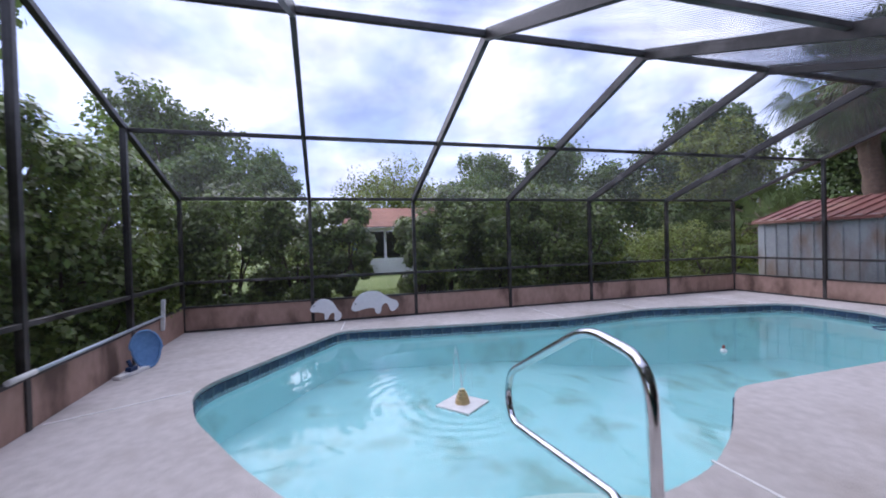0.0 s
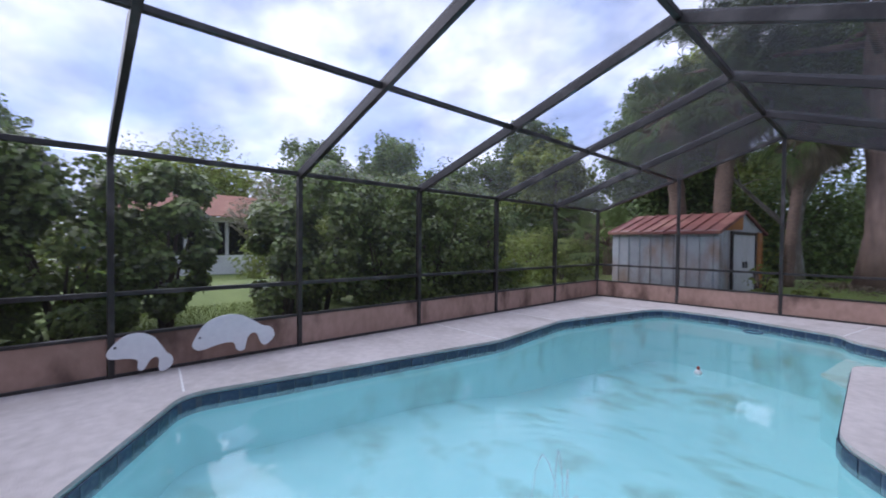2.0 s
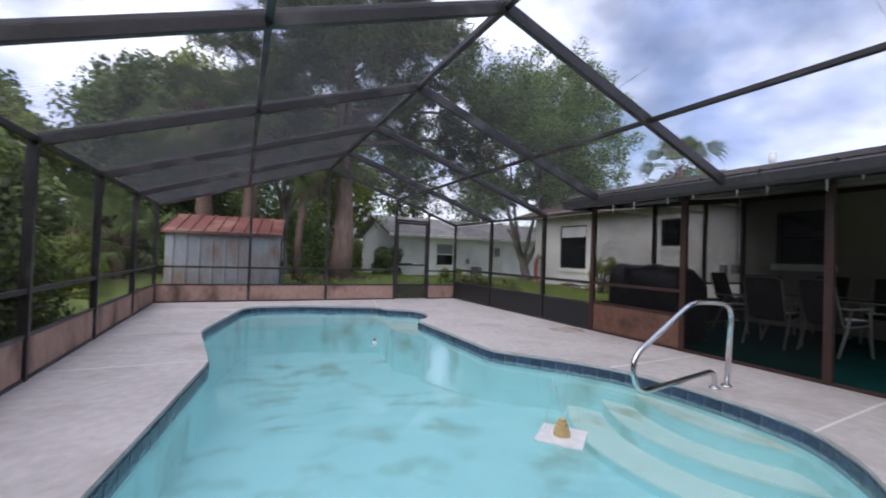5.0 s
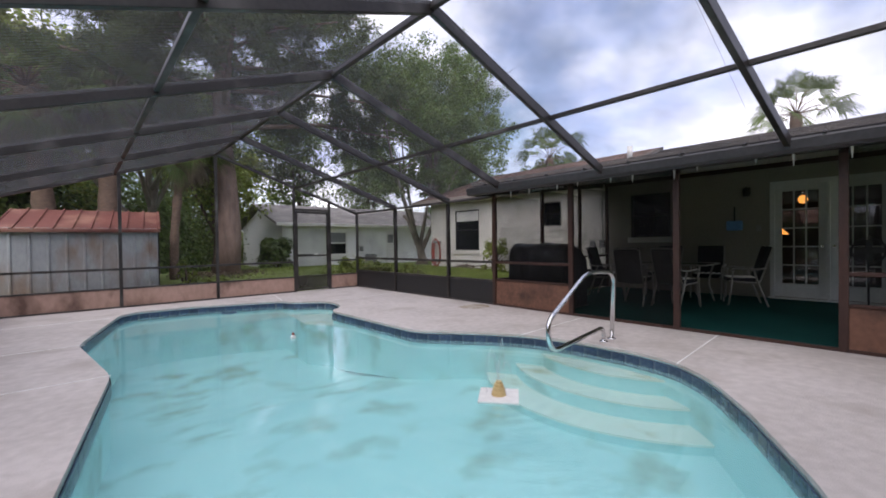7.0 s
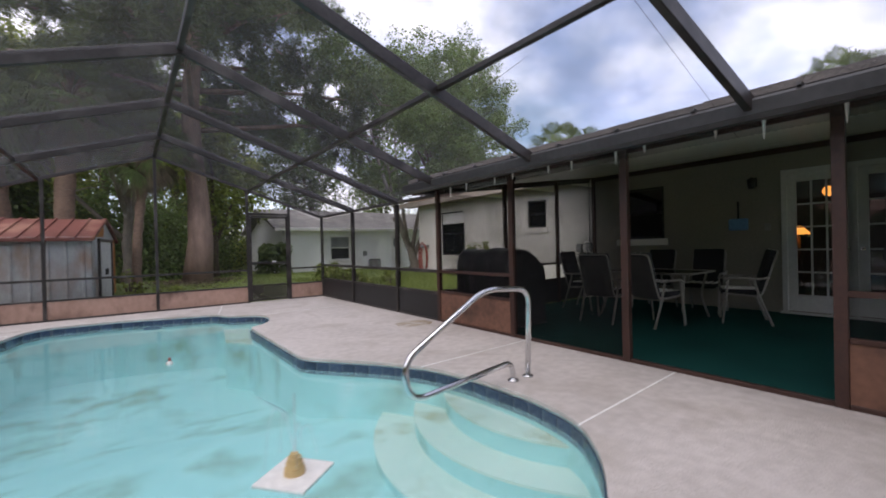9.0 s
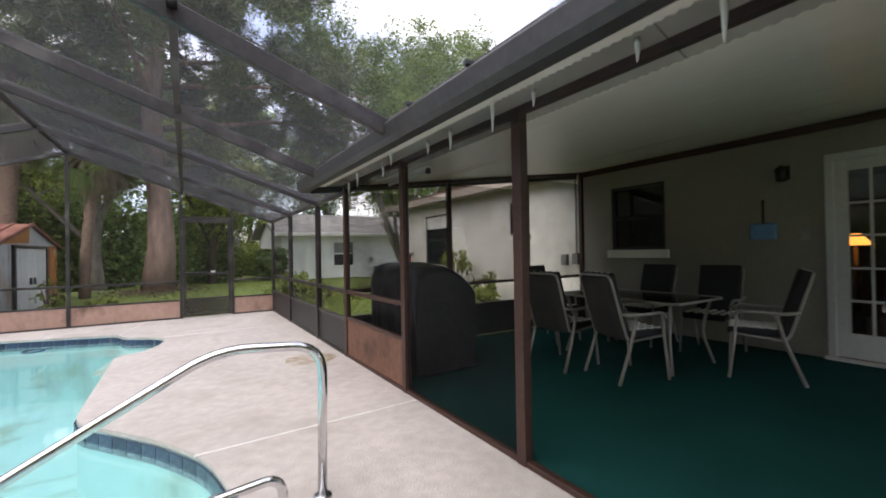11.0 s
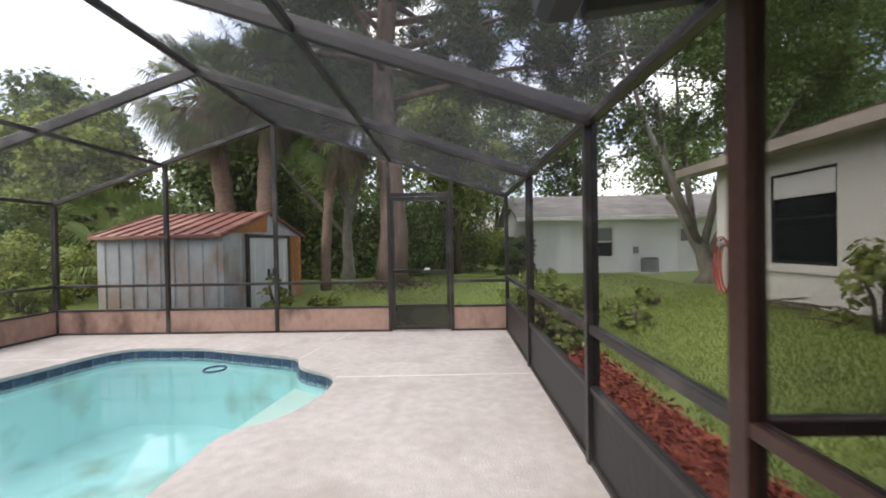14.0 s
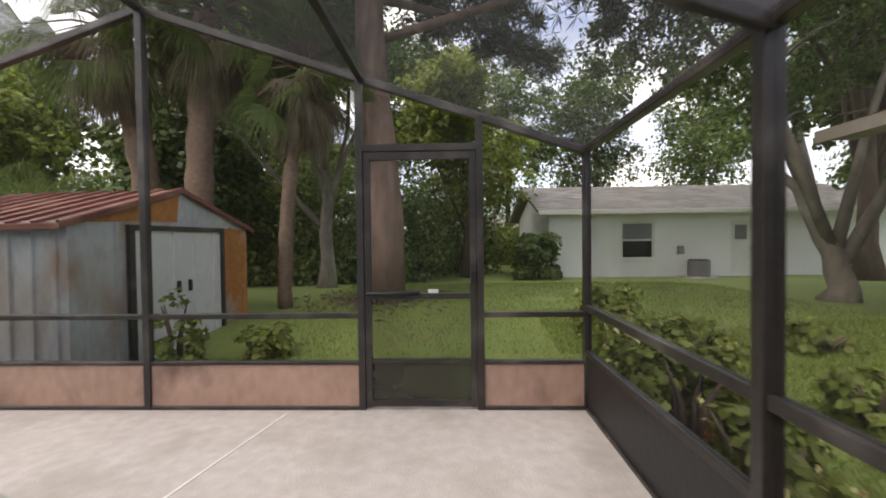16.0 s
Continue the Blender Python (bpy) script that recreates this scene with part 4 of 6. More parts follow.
hang = thing("hanging_lamp", "small round orange lamp glowing inside the dim room", "pendant lamp", (6.0, -8.68, 2.02))
bm = B()
tube(bm, [(0, 0, -0.09), (0, 0, -0.07), (0, 0, 0.0), (0, 0, 0.07), (0, 0, 0.09)], [0.02, 0.06, 0.09, 0.06, 0.02], 14)
part("shade", bm, M_amber, hang)
part("cord", tube(B(), [(0, 0, 0.09), (0, 0, 0.48)], 0.006, 6), M_black, hang)

# wing roof
eave = [(3.95, -4.9, 2.66), (3.95, 2.55, 2.66), (8.6, 2.55, 4.15), (8.6, -4.9, 4.15)]
roof2 = roof_plane("roof_wing", M_shingle, *eave, 0.09, "reddish brown shingle roof with a pale drip edge")
sh2 = mat("brown_shingle", (0.20, 0.125, 0.095), (0.13, 0.085, 0.065), 0.95, 50, 1.2, 0.6, island=0.2)
up = [(x, y, z + 0.09) for x, y, z in eave]
shingle_rows(roof2, sh2, *up, 26, 24, 0.012, 6)
bm = B()
box2(bm, (3.91, -4.88, 2.60), (3.95, 2.57, 2.76), 0.004)
box2(bm, (3.95, 1.5, 2.63), (4.4, 2.53, 2.66))
box2(bm, (3.95, -4.88, 2.63), (4.4, 1.5, 2.66))
part("drip_edge", bm, mat("taupe_fascia", (0.42, 0.36, 0.31), rough=0.6, scale=20), roof2)

# the rest of the house, out of sight of the pool
bm = B()
for lo, hi in (((14.0, -14.2, -0.3), (14.2, 2.0, 2.68)), ((HX, -14.2, -0.3), (14.0, -14.0, 2.68))):
    box2(bm, lo, hi)
tagged(part("wall_house_front", bm, M_white), "off-white painted front walls of the house", "wall", kind="structure")
roof_plane("roof_front", M_shingle, (14.6, -14.3, 2.30), (14.6, 2.1, 2.30), (8.5, 2.1, 4.03), (8.5, -14.3, 4.03), 0.09, "grey shingle roof over the house front")

# ---- plants ----


def crown_mesh(name, blobs, n, size, seed, aspect=0.42, clumps=14, tight=0.34):
    """Leaves in many small clumps spread over the shells of a few blobs (x, y, z, r)."""
    rng = np.random.default_rng(seed)
    w = np.array([b[3] ** 2 for b in blobs])
    P, O = [], []
    for b, k in zip(blobs, (n * w / w.sum()).astype(int)):
        c, r = np.array(b[:3]), b[3]
        m = max(6, int(clumps * (0.6 + r)))
        d = rng.normal(size=(m, 3))
        d /= np.linalg.norm(d, axis=1)[:, None]
        cc = c + d * r * rng.uniform(0.35, 1.0, m)[:, None] * np.array([1, 1, 0.8])
        rad = r * tight * rng.uniform(0.5, 1.25, m)
        pick = rng.integers(0, m, k)
        e = rng.normal(size=(k, 3))
        e /= np.linalg.norm(e, axis=1)[:, None]
        P.append(cc[pick] + e * (rad[pick] * rng.uniform(0.25, 1, k) ** 0.5)[:, None])
        O.append(e)
    return quads(name, leaf_quads(np.concatenate(P), size, aspect, rng, face=np.concatenate(O) * 0.7 + np.array([0, 0, 0.6])))


def tree(name, label, at, blobs, leaf, n, size, bark, r0, limbs=(), seed=0, lean=(0, 0), group="", category="tree", clumps=14, top=None, tight=0.34):
    """A tree: a tapered, slightly bent trunk, limbs that reach into the crown, and the crown."""
    rnd = random.Random(seed)
    z0 = ground_z(*at) - 0.05
    t = thing(name, label, category, (*at, z0), group=group)
    top = top or max(b[2] for b in blobs)
    bm = B()
    pts, rad = [], []
    for i in range(9):
        k = i / 8
        pts.append((lean[0] * k * k + 0.06 * rnd.uniform(-1, 1) * (k > 0), lean[1] * k * k + 0.06 * rnd.uniform(-1, 1) * (k > 0), top * k))
        rad.append(r0 * (1.45 if i == 0 else 1.0 - 0.72 * k))
    tube(bm, pts, rad, 12, wob=0.06, seed=seed)
    part("trunk", bm, bark, t)
    ends = list(limbs) or [(b[0], b[1], b[2]) for b in blobs]
    for e in ends:
        zf = rnd.uniform(0.25, 0.55)
        i = int(zf * 8)
        a = Vector(pts[i])
        e = Vector(e)
        bm = B()
        mid = a.lerp(e, 0.5) + Vector((rnd.uniform(-.3, .3), rnd.uniform(-.3, .3), rnd.uniform(0, 0.5)))
        path = [a, a.lerp(mid, 0.55), mid, mid.lerp(e, 0.55), e]
        tube(bm, path, [rad[i] * k for k in (0.62, 0.48, 0.36, 0.22, 0.07)], 8, wob=0.08, seed=seed + 3)
        for _ in range(4):
            q = path[rnd.choice((2, 3, 3))]
            o = q + Vector((rnd.uniform(-1, 1), rnd.uniform(-1, 1), rnd.uniform(-0.3, 0.9))) * max(0.5, 0.35 * (e - a).length)
            tube(bm, [q, q.lerp(o, 0.5) + Vector((0, 0, 0.08)), o], [rad[i] * 0.18, rad[i] * 0.12, rad[i] * 0.03], 5)
        part("limb", bm, bark, t)
    part("crown", crown_mesh(name + "_crown", blobs, n, size, seed, clumps=clumps, tight=tight), leaf, t)
    return t


def shrub(name, label, at, rx, ry, h, leaf, n, size, seed, z0=None, blossoms=0, group=""):
    """A bush: stems from the ground and a crown of separate leaves down to the grass."""
    rng = np.random.default_rng(seed)
    rnd = random.Random(seed)
    t = thing(name, label, "bush", (*at, (ground_z(*at) - 0.04) if z0 is None else z0), group=group)
    bm = B()
    for k in range(7):
        a = rnd.uniform(0, 6.28)
        e = (rx * 0.6 * math.cos(a), ry * 0.6 * math.sin(a), h * rnd.uniform(0.5, 0.85))
        tube(bm, [(0.05 * math.cos(a), 0.05 * math.sin(a), 0), (e[0] * 0.4, e[1] * 0.4, e[2] * 0.55), e], [0.03, 0.02, 0.006], 5)
    part("stems", bm, M_bark, t)
    m = max(16, int(30 * rx * ry * h / 1.2))
    d = rng.normal(size=(m, 3))
    d /= np.linalg.norm(d, axis=1)[:, None]
    s = rng.uniform(0.45, 0.95, m)[:, None]
    u = rng.uniform(0.06, 0.94, m)
    an = rng.uniform(0, 6.283, m)
    k = (1 - 0.45 * u ** 4)[:, None] * s
    cc = np.column_stack([np.cos(an) * rx, np.sin(an) * ry, np.zeros(m)]) * k
    cc[:, 2] = u * h * (1 - 0.12 * rng.random(m))
    d = np.column_stack([np.cos(an), np.sin(an), u - 0.3])
    pick = rng.integers(0, m, n)
    e = rng.normal(size=(n, 3))
    e /= np.linalg.norm(e, axis=1)[:, None]
    rad = min(rx, ry, h) * rng.uniform(0.18, 0.38, m)
    P = cc[pick] + e * (rad[pick] * rng.uniform(0.2, 1, n) ** 0.4)[:, None]
    P[:, 2] = np.maximum(P[:, 2], 0.02)
    out = e + d[pick] * 0.6 + np.array([0, 0, 0.25])
    part("foliage", quads(name + "_leaves", leaf_quads(P, size, 0.36, rng, face=out * 0.7 + np.array([0, 0, 0.45]))), leaf, t)
    if blossoms:
        k = rng.integers(0, n, blossoms)
        Q = P[k] + out[k] * size * 0.9
        part("blossoms", quads(name + "_blossoms", leaf_quads(np.repeat(Q, 4, 0), 0.035, 0.5, rng)), M_flower, t)
    return t


def pine(name, label, at, h, r0, first, seed, n=2600):
    rnd, rng = random.Random(seed), np.random.default_rng(seed)
    t = thing(name, label, "pine tree", (*at, ground_z(*at) - 0.05))
    bm = B()
    pts = [(0.10 * math.sin(k * 1.3), 0.12 * math.cos(k * 0.9) - 0.12, h * k / 12) for k in range(13)]
    tube(bm, pts, [r0 * (1.35 if k == 0 else 1.08 if k == 1 else 1 - 0.06 * k) for k in range(13)], 18, wob=0.05, seed=seed)
    part("trunk", bm, M_pinebark, t)
    T = []
    for k in range(54):
        z = first + (h - first) * (k / 53) ** 0.95
        a = k * 2.4 + rnd.uniform(-.4, .4)
        L = (6.2 - 4.4 * k / 53) * rnd.uniform(0.75, 1.15)
        bm = B()
        base = Vector((0, 0, z))
        tip = base + Vector((math.cos(a) * L, math.sin(a) * L, rnd.uniform(-0.3, 1.4)))
        mid = base.lerp(tip, 0.5) + Vector((0, 0, rnd.uniform(-0.1, 0.6)))
        tube(bm, [base, base.lerp(mid, 0.6), mid, mid.lerp(tip, 0.6), tip], [0.085, 0.07, 0.05, 0.03, 0.01], 6, wob=0.1, seed=k)
        for _ in range(8):
            q = mid.lerp(tip, rnd.uniform(-0.4, 1))
            o = q + Vector((rnd.uniform(-1, 1), rnd.uniform(-1, 1), rnd.uniform(-0.2, 0.7))) * 0.9
            tube(bm, [q, o], [0.02, 0.006], 4)
            for _ in range(6):
                T.append(np.array(q.lerp(o, rnd.uniform(0.4, 1.1))) + rng.normal(size=3) * 0.26)
        part("branch", bm, M_pinebark, t)
    T = np.array(T)
    c = T[rng.integers(0, len(T), n)] + rng.normal(size=(n, 3)) * 0.12
    part("needles", quads(name + "_needles", leaf_quads(np.repeat(c, 14, 0), 0.27, 0.05, rng)), M_needle, t)
    return t


def palm(name, label, at, h, r0, seed, fronds=26, size=1.25, dead=8, lean=(0, 0)):
    """A cabbage palm: a rough trunk and a head of fan leaves, the oldest dead and hanging."""
    rnd, rng = random.Random(seed), np.random.default_rng(seed)
    t = thing(name, label, "palm tree", (*at, ground_z(*at) - 0.05))
    bm = B()
    n = 16
    tube(bm, [(lean[0] * (k / n) ** 2, lean[1] * (k / n) ** 2, h * k / n) for k in range(n + 1)], [r0 * (1.15 if k % 2 else 1.0) * (1.2 if k == 0 else 1) for k in range(n + 1)], 12, wob=0.07, seed=seed)
    part("trunk", bm, M_palmbark, t)
    head = np.array([lean[0], lean[1], h])
    live, brown = [], []
    stems = B()
    for k in range(fronds + dead):
        a = k * 2.39996
        el = rnd.uniform(-1.5, -0.55) if k >= fronds else 1.35 - (2.1 if dead else 1.95) * (k / fronds) + rnd.uniform(-.3, .3)
        d = np.array([math.cos(a) * math.cos(el), math.sin(a) * math.cos(el), math.sin(el)])
        sl = size * rnd.uniform(0.35, 0.85) if k >= fronds else size * rnd.uniform(0.7, 1.15)
        tip = head + d * sl + np.array([0, 0, -0.12 * sl])
        tube(stems, [Vector(head), Vector(head + d * sl * 0.5 + np.array([0, 0, 0.03])), Vector(tip)], [0.022, 0.016, 0.01], 4)
        side = np.cross(d, [0, 0, 1.0])
        side /= np.linalg.norm(side) + 1e-6
        twist = rnd.uniform(-0.9, 0.9)
        side = side * math.cos(twist) + np.cross(d, side) * math.sin(twist)
        for j in range(44):
            s = (j / 43 - 0.5) * (1.3 if k >= fronds else 2.5)
            v = d * math.cos(s) + side * math.sin(s)
            L = size * 0.82 * (1 - 0.25 * abs(s) / 1.25) * rnd.uniform(0.85, 1.1)
            w = np.cross(v, np.cross(d, side))
            w = w / (np.linalg.norm(w) + 1e-6) * 0.010 * size
            m = tip + v * L * 0.6
            e = tip + v * L + np.array([0, 0, -0.42 * L * rnd.uniform(0.5, 1.5)])
            (brown if k >= fronds else live).append([tip, m + w, e, m - w])
    part("stalks", stems, M_palmbark, t)
    part("fronds", quads(name + "_fronds", np.array(live)), M_palm, t)
    if brown:
        part("dead_fronds", quads(name + "_dead", np.array(brown)), M_palmdead, t, "dry brown hanging palm fronds")
    return t


HG = "clipped hedge behind the pool cage"
HL = "tall dense green hedge shrub with glossy leaves"
k = 0
for y, rx, ry, h in ((-12.2, 1.0, 1.15, 2.75), (-10.6, 0.95, 1.1, 2.5), (-9.45, 0.9, 0.85, 2.35), (-8.48, 0.75, 0.60, 2.3), (-6.95, 0.75, 0.6, 2.2), (-6.35, 0.95, 0.9, 2.45), (-5.2, 1.0, 0.95, 2.65), (-4.0, 1.0, 1.0, 2.65), (-2.75, 1.0, 0.95, 2.5)):
    shrub("hedge_shrub", HL, (-8.45, y), rx, ry, h, M_hedge, 12000, 0.085, 40 + k, group=HG)
    k += 1
for x, y, h in ((-7.4, -12.1, 3.0), (-6.0, -12.0, 3.0), (-4.6, -12.1, 3.2), (-3.2, -12.0, 3.2), (-1.8, -12.1, 3.4), (-0.3, -12.2, 3.5)):
    shrub("hedge_shrub", HL, (x, y), 1.05, 0.95, h, M_hedge, 12000, 0.085, 60 + k, group="hedge beside the pool cage's near end")
    k += 1
for x, y, h, r in ((-9.0, -1.2, 1.1, 0.9), (-9.6, 0.4, 1.2, 1.0), (-8.6, 1.0, 0.8, 0.7), (-10.4, 2.2, 1.4, 1.2), (-9.2, 2.9, 1.2, 1.0)):
    shrub("low_bush", "loose yellow-green bush on the lawn edge", (x, y), r, r, h, M_leafy, 3000, 0.08, 80 + k)
    k += 1
for x, y, h, r, bl in ((0.52, -0.45, 0.78, 0.44, 26), (0.50, -1.10, 0.60, 0.34, 20), (0.75, 0.35, 0.75, 0.46, 28), (0.85, 1.2, 0.78, 0.48, 28), (0.95, 2.0, 0.7, 0.4, 20)):
    shrub("flowering_bush", "leafy shrub with pale yellow blossoms in a mulch bed", (x, y), r, r, h, M_leafy, 1500, 0.085, 100 + k, blossoms=bl)
    k += 1
for x, y, h, r in ((3.75, -1.75, 1.15, 0.42), (3.8, -2.9, 0.75, 0.4), (1.6, 1.2, 0.5, 0.35), (1.7, -0.5, 0.42, 0.28), (2.6, 0.9, 0.35, 0.3), (-3.2, 1.5, 0.40, 0.35), (-3.95, 0.95, 0.95, 0.25)):
    shrub("garden_bush", "small leafy green garden bush", (x, y), r, r, h, M_leafy, int(5200 * r * r), 0.09, 120 + k)
    k += 1

pine("pine_tree", "tall pine with plated reddish bark", (-2.35, 4.0), 16.0, 0.31, 4.6, 3, 26000)
palm("palm_tree", "cabbage palm with a shaggy head and dead hanging fronds", (-6.35, 3.9), 4.7, 0.20, 5, lean=(-0.3, -0.4), size=0.98, dead=20, fronds=58)
palm("palm_tree", "cabbage palm with a shaggy head and dead hanging fronds", (-5.25, 3.4), 4.9, 0.19, 6, lean=(0.2, 0.1), size=0.95, dead=20, fronds=58)
palm("palm_tree", "slender leaning cabbage palm with a skirt of dead fronds", (-3.82, 3.4), 3.9, 0.105, 7, lean=(0.35, 0.1), size=0.78, dead=26, fronds=42)
palm("palm_bush", "low fan palm clump without a visible trunk", (-8.3, 3.4), 0.9, 0.14, 9, fronds=22, dead=0, size=1.1)
palm("palm_bush", "low fan palm clump without a visible trunk", (-9.6, 4.6), 1.3, 0.14, 10, fronds=22, dead=0, size=1.2)
palm("palm_tree", "feathery palm rising behind the house roof", (18.0, -7.0), 6.4, 0.2, 11, fronds=30, dead=0, size=1.25)
palm("palm_tree", "yellowish palm rising behind the house roof", (15.8, 4.2), 6.0, 0.2, 12, fronds=24, dead=4, size=1.5)

tree("multi_stem_tree", "old grey multi-stemmed tree with spreading limbs", (-4.0, 6.2), [(-1.5, 0.5, 5.6, 1.6), (1.4, -0.3, 6.2, 1.7), (0.1, 1.2, 7.2, 1.9), (0.6, -1.6, 5.0, 1.1), (-2.2, -0.8, 4.6, 1.0)], M_leaf, 20000, 0.085, M_greybark, 0.17, seed=21, limbs=[(-1.7, 0.3, 5.2), (1.6, -0.4, 5.6), (0.2, 1.4, 6.6), (0.9, -1.8, 4.4), (-2.3, -0.8, 4.2), (-0.6, -0.6, 5.8)], top=5.5)
tree("shade_tree", "twisted shade tree beside the house corner", (5.1, 3.5), [(-0.8, -0.6, 6.2, 1.8), (1.2, 0.4, 6.8, 2.1), (-1.8, 0.9, 5.0, 1.5), (0.2, 2.0, 7.6, 2.0), (2.4, -0.6, 5.4, 1.7), (-2.4, -0.8, 6.9, 1.5), (-1.2, -1.8, 5.2, 1.1), (0.3, 0.8, 4.2, 1.1), (1.4, -1.2, 4.6, 1.0), (-3.0, 0.6, 4.4, 1.1), (-3.4, -0.4, 7.8, 1.5), (-2.0, 1.6, 8.8, 1.5), (1.0, -1.6, 7.6, 1.5), (0.2, -1.4, 3.7, 0.8), (2.2, 0.3, 3.9, 0.9), (-1.9, -0.2, 3.5, 0.9), (-0.6, 0.6, 3.3, 0.7)], M_leaf, 70000, 0.08, M_greybark, 0.21, seed=23, lean=(-0.85, 0.05), limbs=[(-1.15, -0.1, 4.6), (1.3, 0.2, 5.0), (-2.1, 0.7, 5.2), (0.3, 1.8, 6.6), (2.4, -0.6, 5.4), (-2.6, -0.9, 6.4)], top=2.1, tight=0.30)
tree("yard_tree", "leafy broad-crowned tree beside the neighbour's house", (9.5, 7.5), [(0, 0, 9.0, 2.3), (-1.8, -0.8, 7.2, 1.8), (1.8, 0.6, 8.2, 1.9), (-0.6, 1.6, 10.6, 1.9), (2.8, 0.0, 10.8, 1.9), (4.6, 0.4, 10.0, 1.7), (4.0, -0.6, 8.0, 1.5), (-3.0, 0.4, 8.8, 1.6), (0.6, -1.8, 5.8, 1.4), (2.4, 0.5, 12.4, 1.4), (-2.6, -1.5, 10.2, 1.4)], M_leaf, 52000, 0.10, M_bark, 0.24, seed=24, top=8.0)
tree("bare_tree", "small grey tree with sparse pale twigs before the white house", (-16.5, -4.25), [(-0.5, -0.8, 2.2, 0.7), (0.5, 0.7, 2.5, 0.8), (0.1, -0.2, 3.0, 0.8), (-0.2, 1.2, 2.2, 0.6)], M_paleleaf, 2600, 0.07, M_greybark, 0.17, seed=25, top=1.9, tight=0.45, limbs=[(-0.6, -1.1, 2.4), (0.5, 0.9, 2.7), (0.1, -0.4, 3.2), (-0.2, 1.5, 2.3), (0.4, -1.5, 2.0)])
# woods beyond the yard
WOODS = [((-23.0, -15.6), 9.4, 3.2, M_leaf, 7000), ((-27.5, -12.0), 8.0, 2.6, M_leaf, 4000), ((-34.0, -3.0), 9.5, 5.0, M_leafy, 6000), ((-27.0, 3.0), 8.2, 2.6, M_leaf, 4500), ((-24.0, 6.5), 8.6, 3.0, M_leaf, 5000),
         ((-14.5, 8.5), 8.0, 2.6, M_leafd, 6000), ((-18.5, 9.5), 7.6, 3.0, M_leafd, 5500), ((-12.0, 6.0), 5.6, 2.0, M_leafy, 5000), ((-9.0, 10.0), 9.5, 2.8, M_leafd, 6000), ((-11.0, 14.0), 9.0, 3.2, M_leaf, 5000),
         ((-6.5, 12.0), 10.5, 2.8, M_leafy, 6000), ((-5.0, 17.5), 13.0, 4.2, M_leafd, 6000), ((-1.5, 22.0), 13.5, 4.4, M_leafd, 6000), ((-9.5, 20.0), 10.0, 3.6, M_leaf, 5000), ((2.5, 24.0), 13.5, 4.4, M_leaf, 5000),
         ((8.0, 23.0), 13.0, 4.4, M_leafd, 6000), ((14.0, 22.0), 12.0, 4.2, M_leaf, 5000), ((20.0, 16.0), 11.0, 4.0, M_leafd, 5000), ((12.0, 9.0), 9.0, 2.6, M_leaf, 5000), ((18.0, 6.0), 7.0, 2.6, M_leafd, 4500),
         ((-16.0, 3.5), 5.2, 2.0, M_leafd, 4500), ((-20.0, -1.0), 5.6, 2.2, M_leaf, 4500), ((-17.0, -13.0), 5.6, 2.2, M_leaf, 4500), ((-9.0, -17.0), 8.0, 2.8, M_leafd, 5500), ((-2.0, -17.5), 8.0, 2.8, M_leafd, 5000),
         ((-7.6, 7.2), 6.0, 1.9, M_leafd, 5000), ((-0.6, 13.0), 9.5, 2.8, M_leafy, 4500)]
for i, (at, h, r, lm, n) in enumerate(WOODS):
    rnd = random.Random(200 + i)
    blobs = [(rnd.uniform(-.6, .6) * r, rnd.uniform(-.6, .6) * r, h - r * rnd.uniform(0.45, 1.5), r * rnd.uniform(0.38, 0.62)) for _ in range(8)] + [(0, 0, h - r * 0.6, r * 0.6), (rnd.uniform(-.5, .5), 0, h * 0.42, r * 0.7)]
    tree("yard_tree", "leafy broad-crowned tree beyond the lawn", at, blobs, lm, int(n * 2.4), 0.20 if h > 7 else 0.16, M_bark, 0.07 + 0.011 * h, seed=300 + i, group="trees beyond the yard", limbs=[b[:3] for b in blobs[:4]], top=h * 0.75)
for i, (x, y, h, r) in enumerate(((-13, 5.5, 2.4, 2.2), (-10.5, 7.5, 2.6, 2.2), (-7.5, 9.5, 2.6, 2.0), (-13.5, 0.5, 2.2, 1.8), (-17, -3, 2.4, 2.0), (-5.5, 12, 2.2, 1.6), (1.9, 11.6, 1.7, 0.9), (-21, -9, 2.6, 2.4), (-8, 14, 3, 2.4), (-3.0, 19.5, 2.6, 2.4), (1.5, 21.5, 2.4, 2.0), (6, 21, 2.6, 2.2), (-9.5, 12, 4.2, 2.4), (-6.2, 9.2, 3.8, 1.9), (-4.6, 9.4, 4.0, 2.0), (-1.0, 15.0, 4.6, 2.2), (0.6, 24.6, 6.5, 3.0), (-8.4, 6.4, 3.0, 1.5), (18.5, 15, 6.5, 3.2), (23, 11, 6.5, 3.2), (-22, 1.5, 4.6, 2.6), (-19, 3.5, 4.6, 2.4), (-24, -15, 4.6, 2.6), (-3.2, 11.5, 3.6, 1.9), (-7, 16.5, 5, 2.6), (-2.2, 17, 4.2, 2.2), (-12.5, 9, 4.4, 2.4), (10.5, 20.5, 4.5, 2.4), (15, 19, 4.5, 2.6), (-1.5, 25.2, 5, 3), (4.5, 24, 5, 2.6), (-16.5, 6.5, 4.2, 2.4))):
    shrub("thicket_bush", "dark bushy undergrowth at the yard's edge", (x, y), r, r, h, (M_leafd, M_leafy, M_leaf)[i % 3], 6500, 0.15, 400 + i, group="undergrowth")

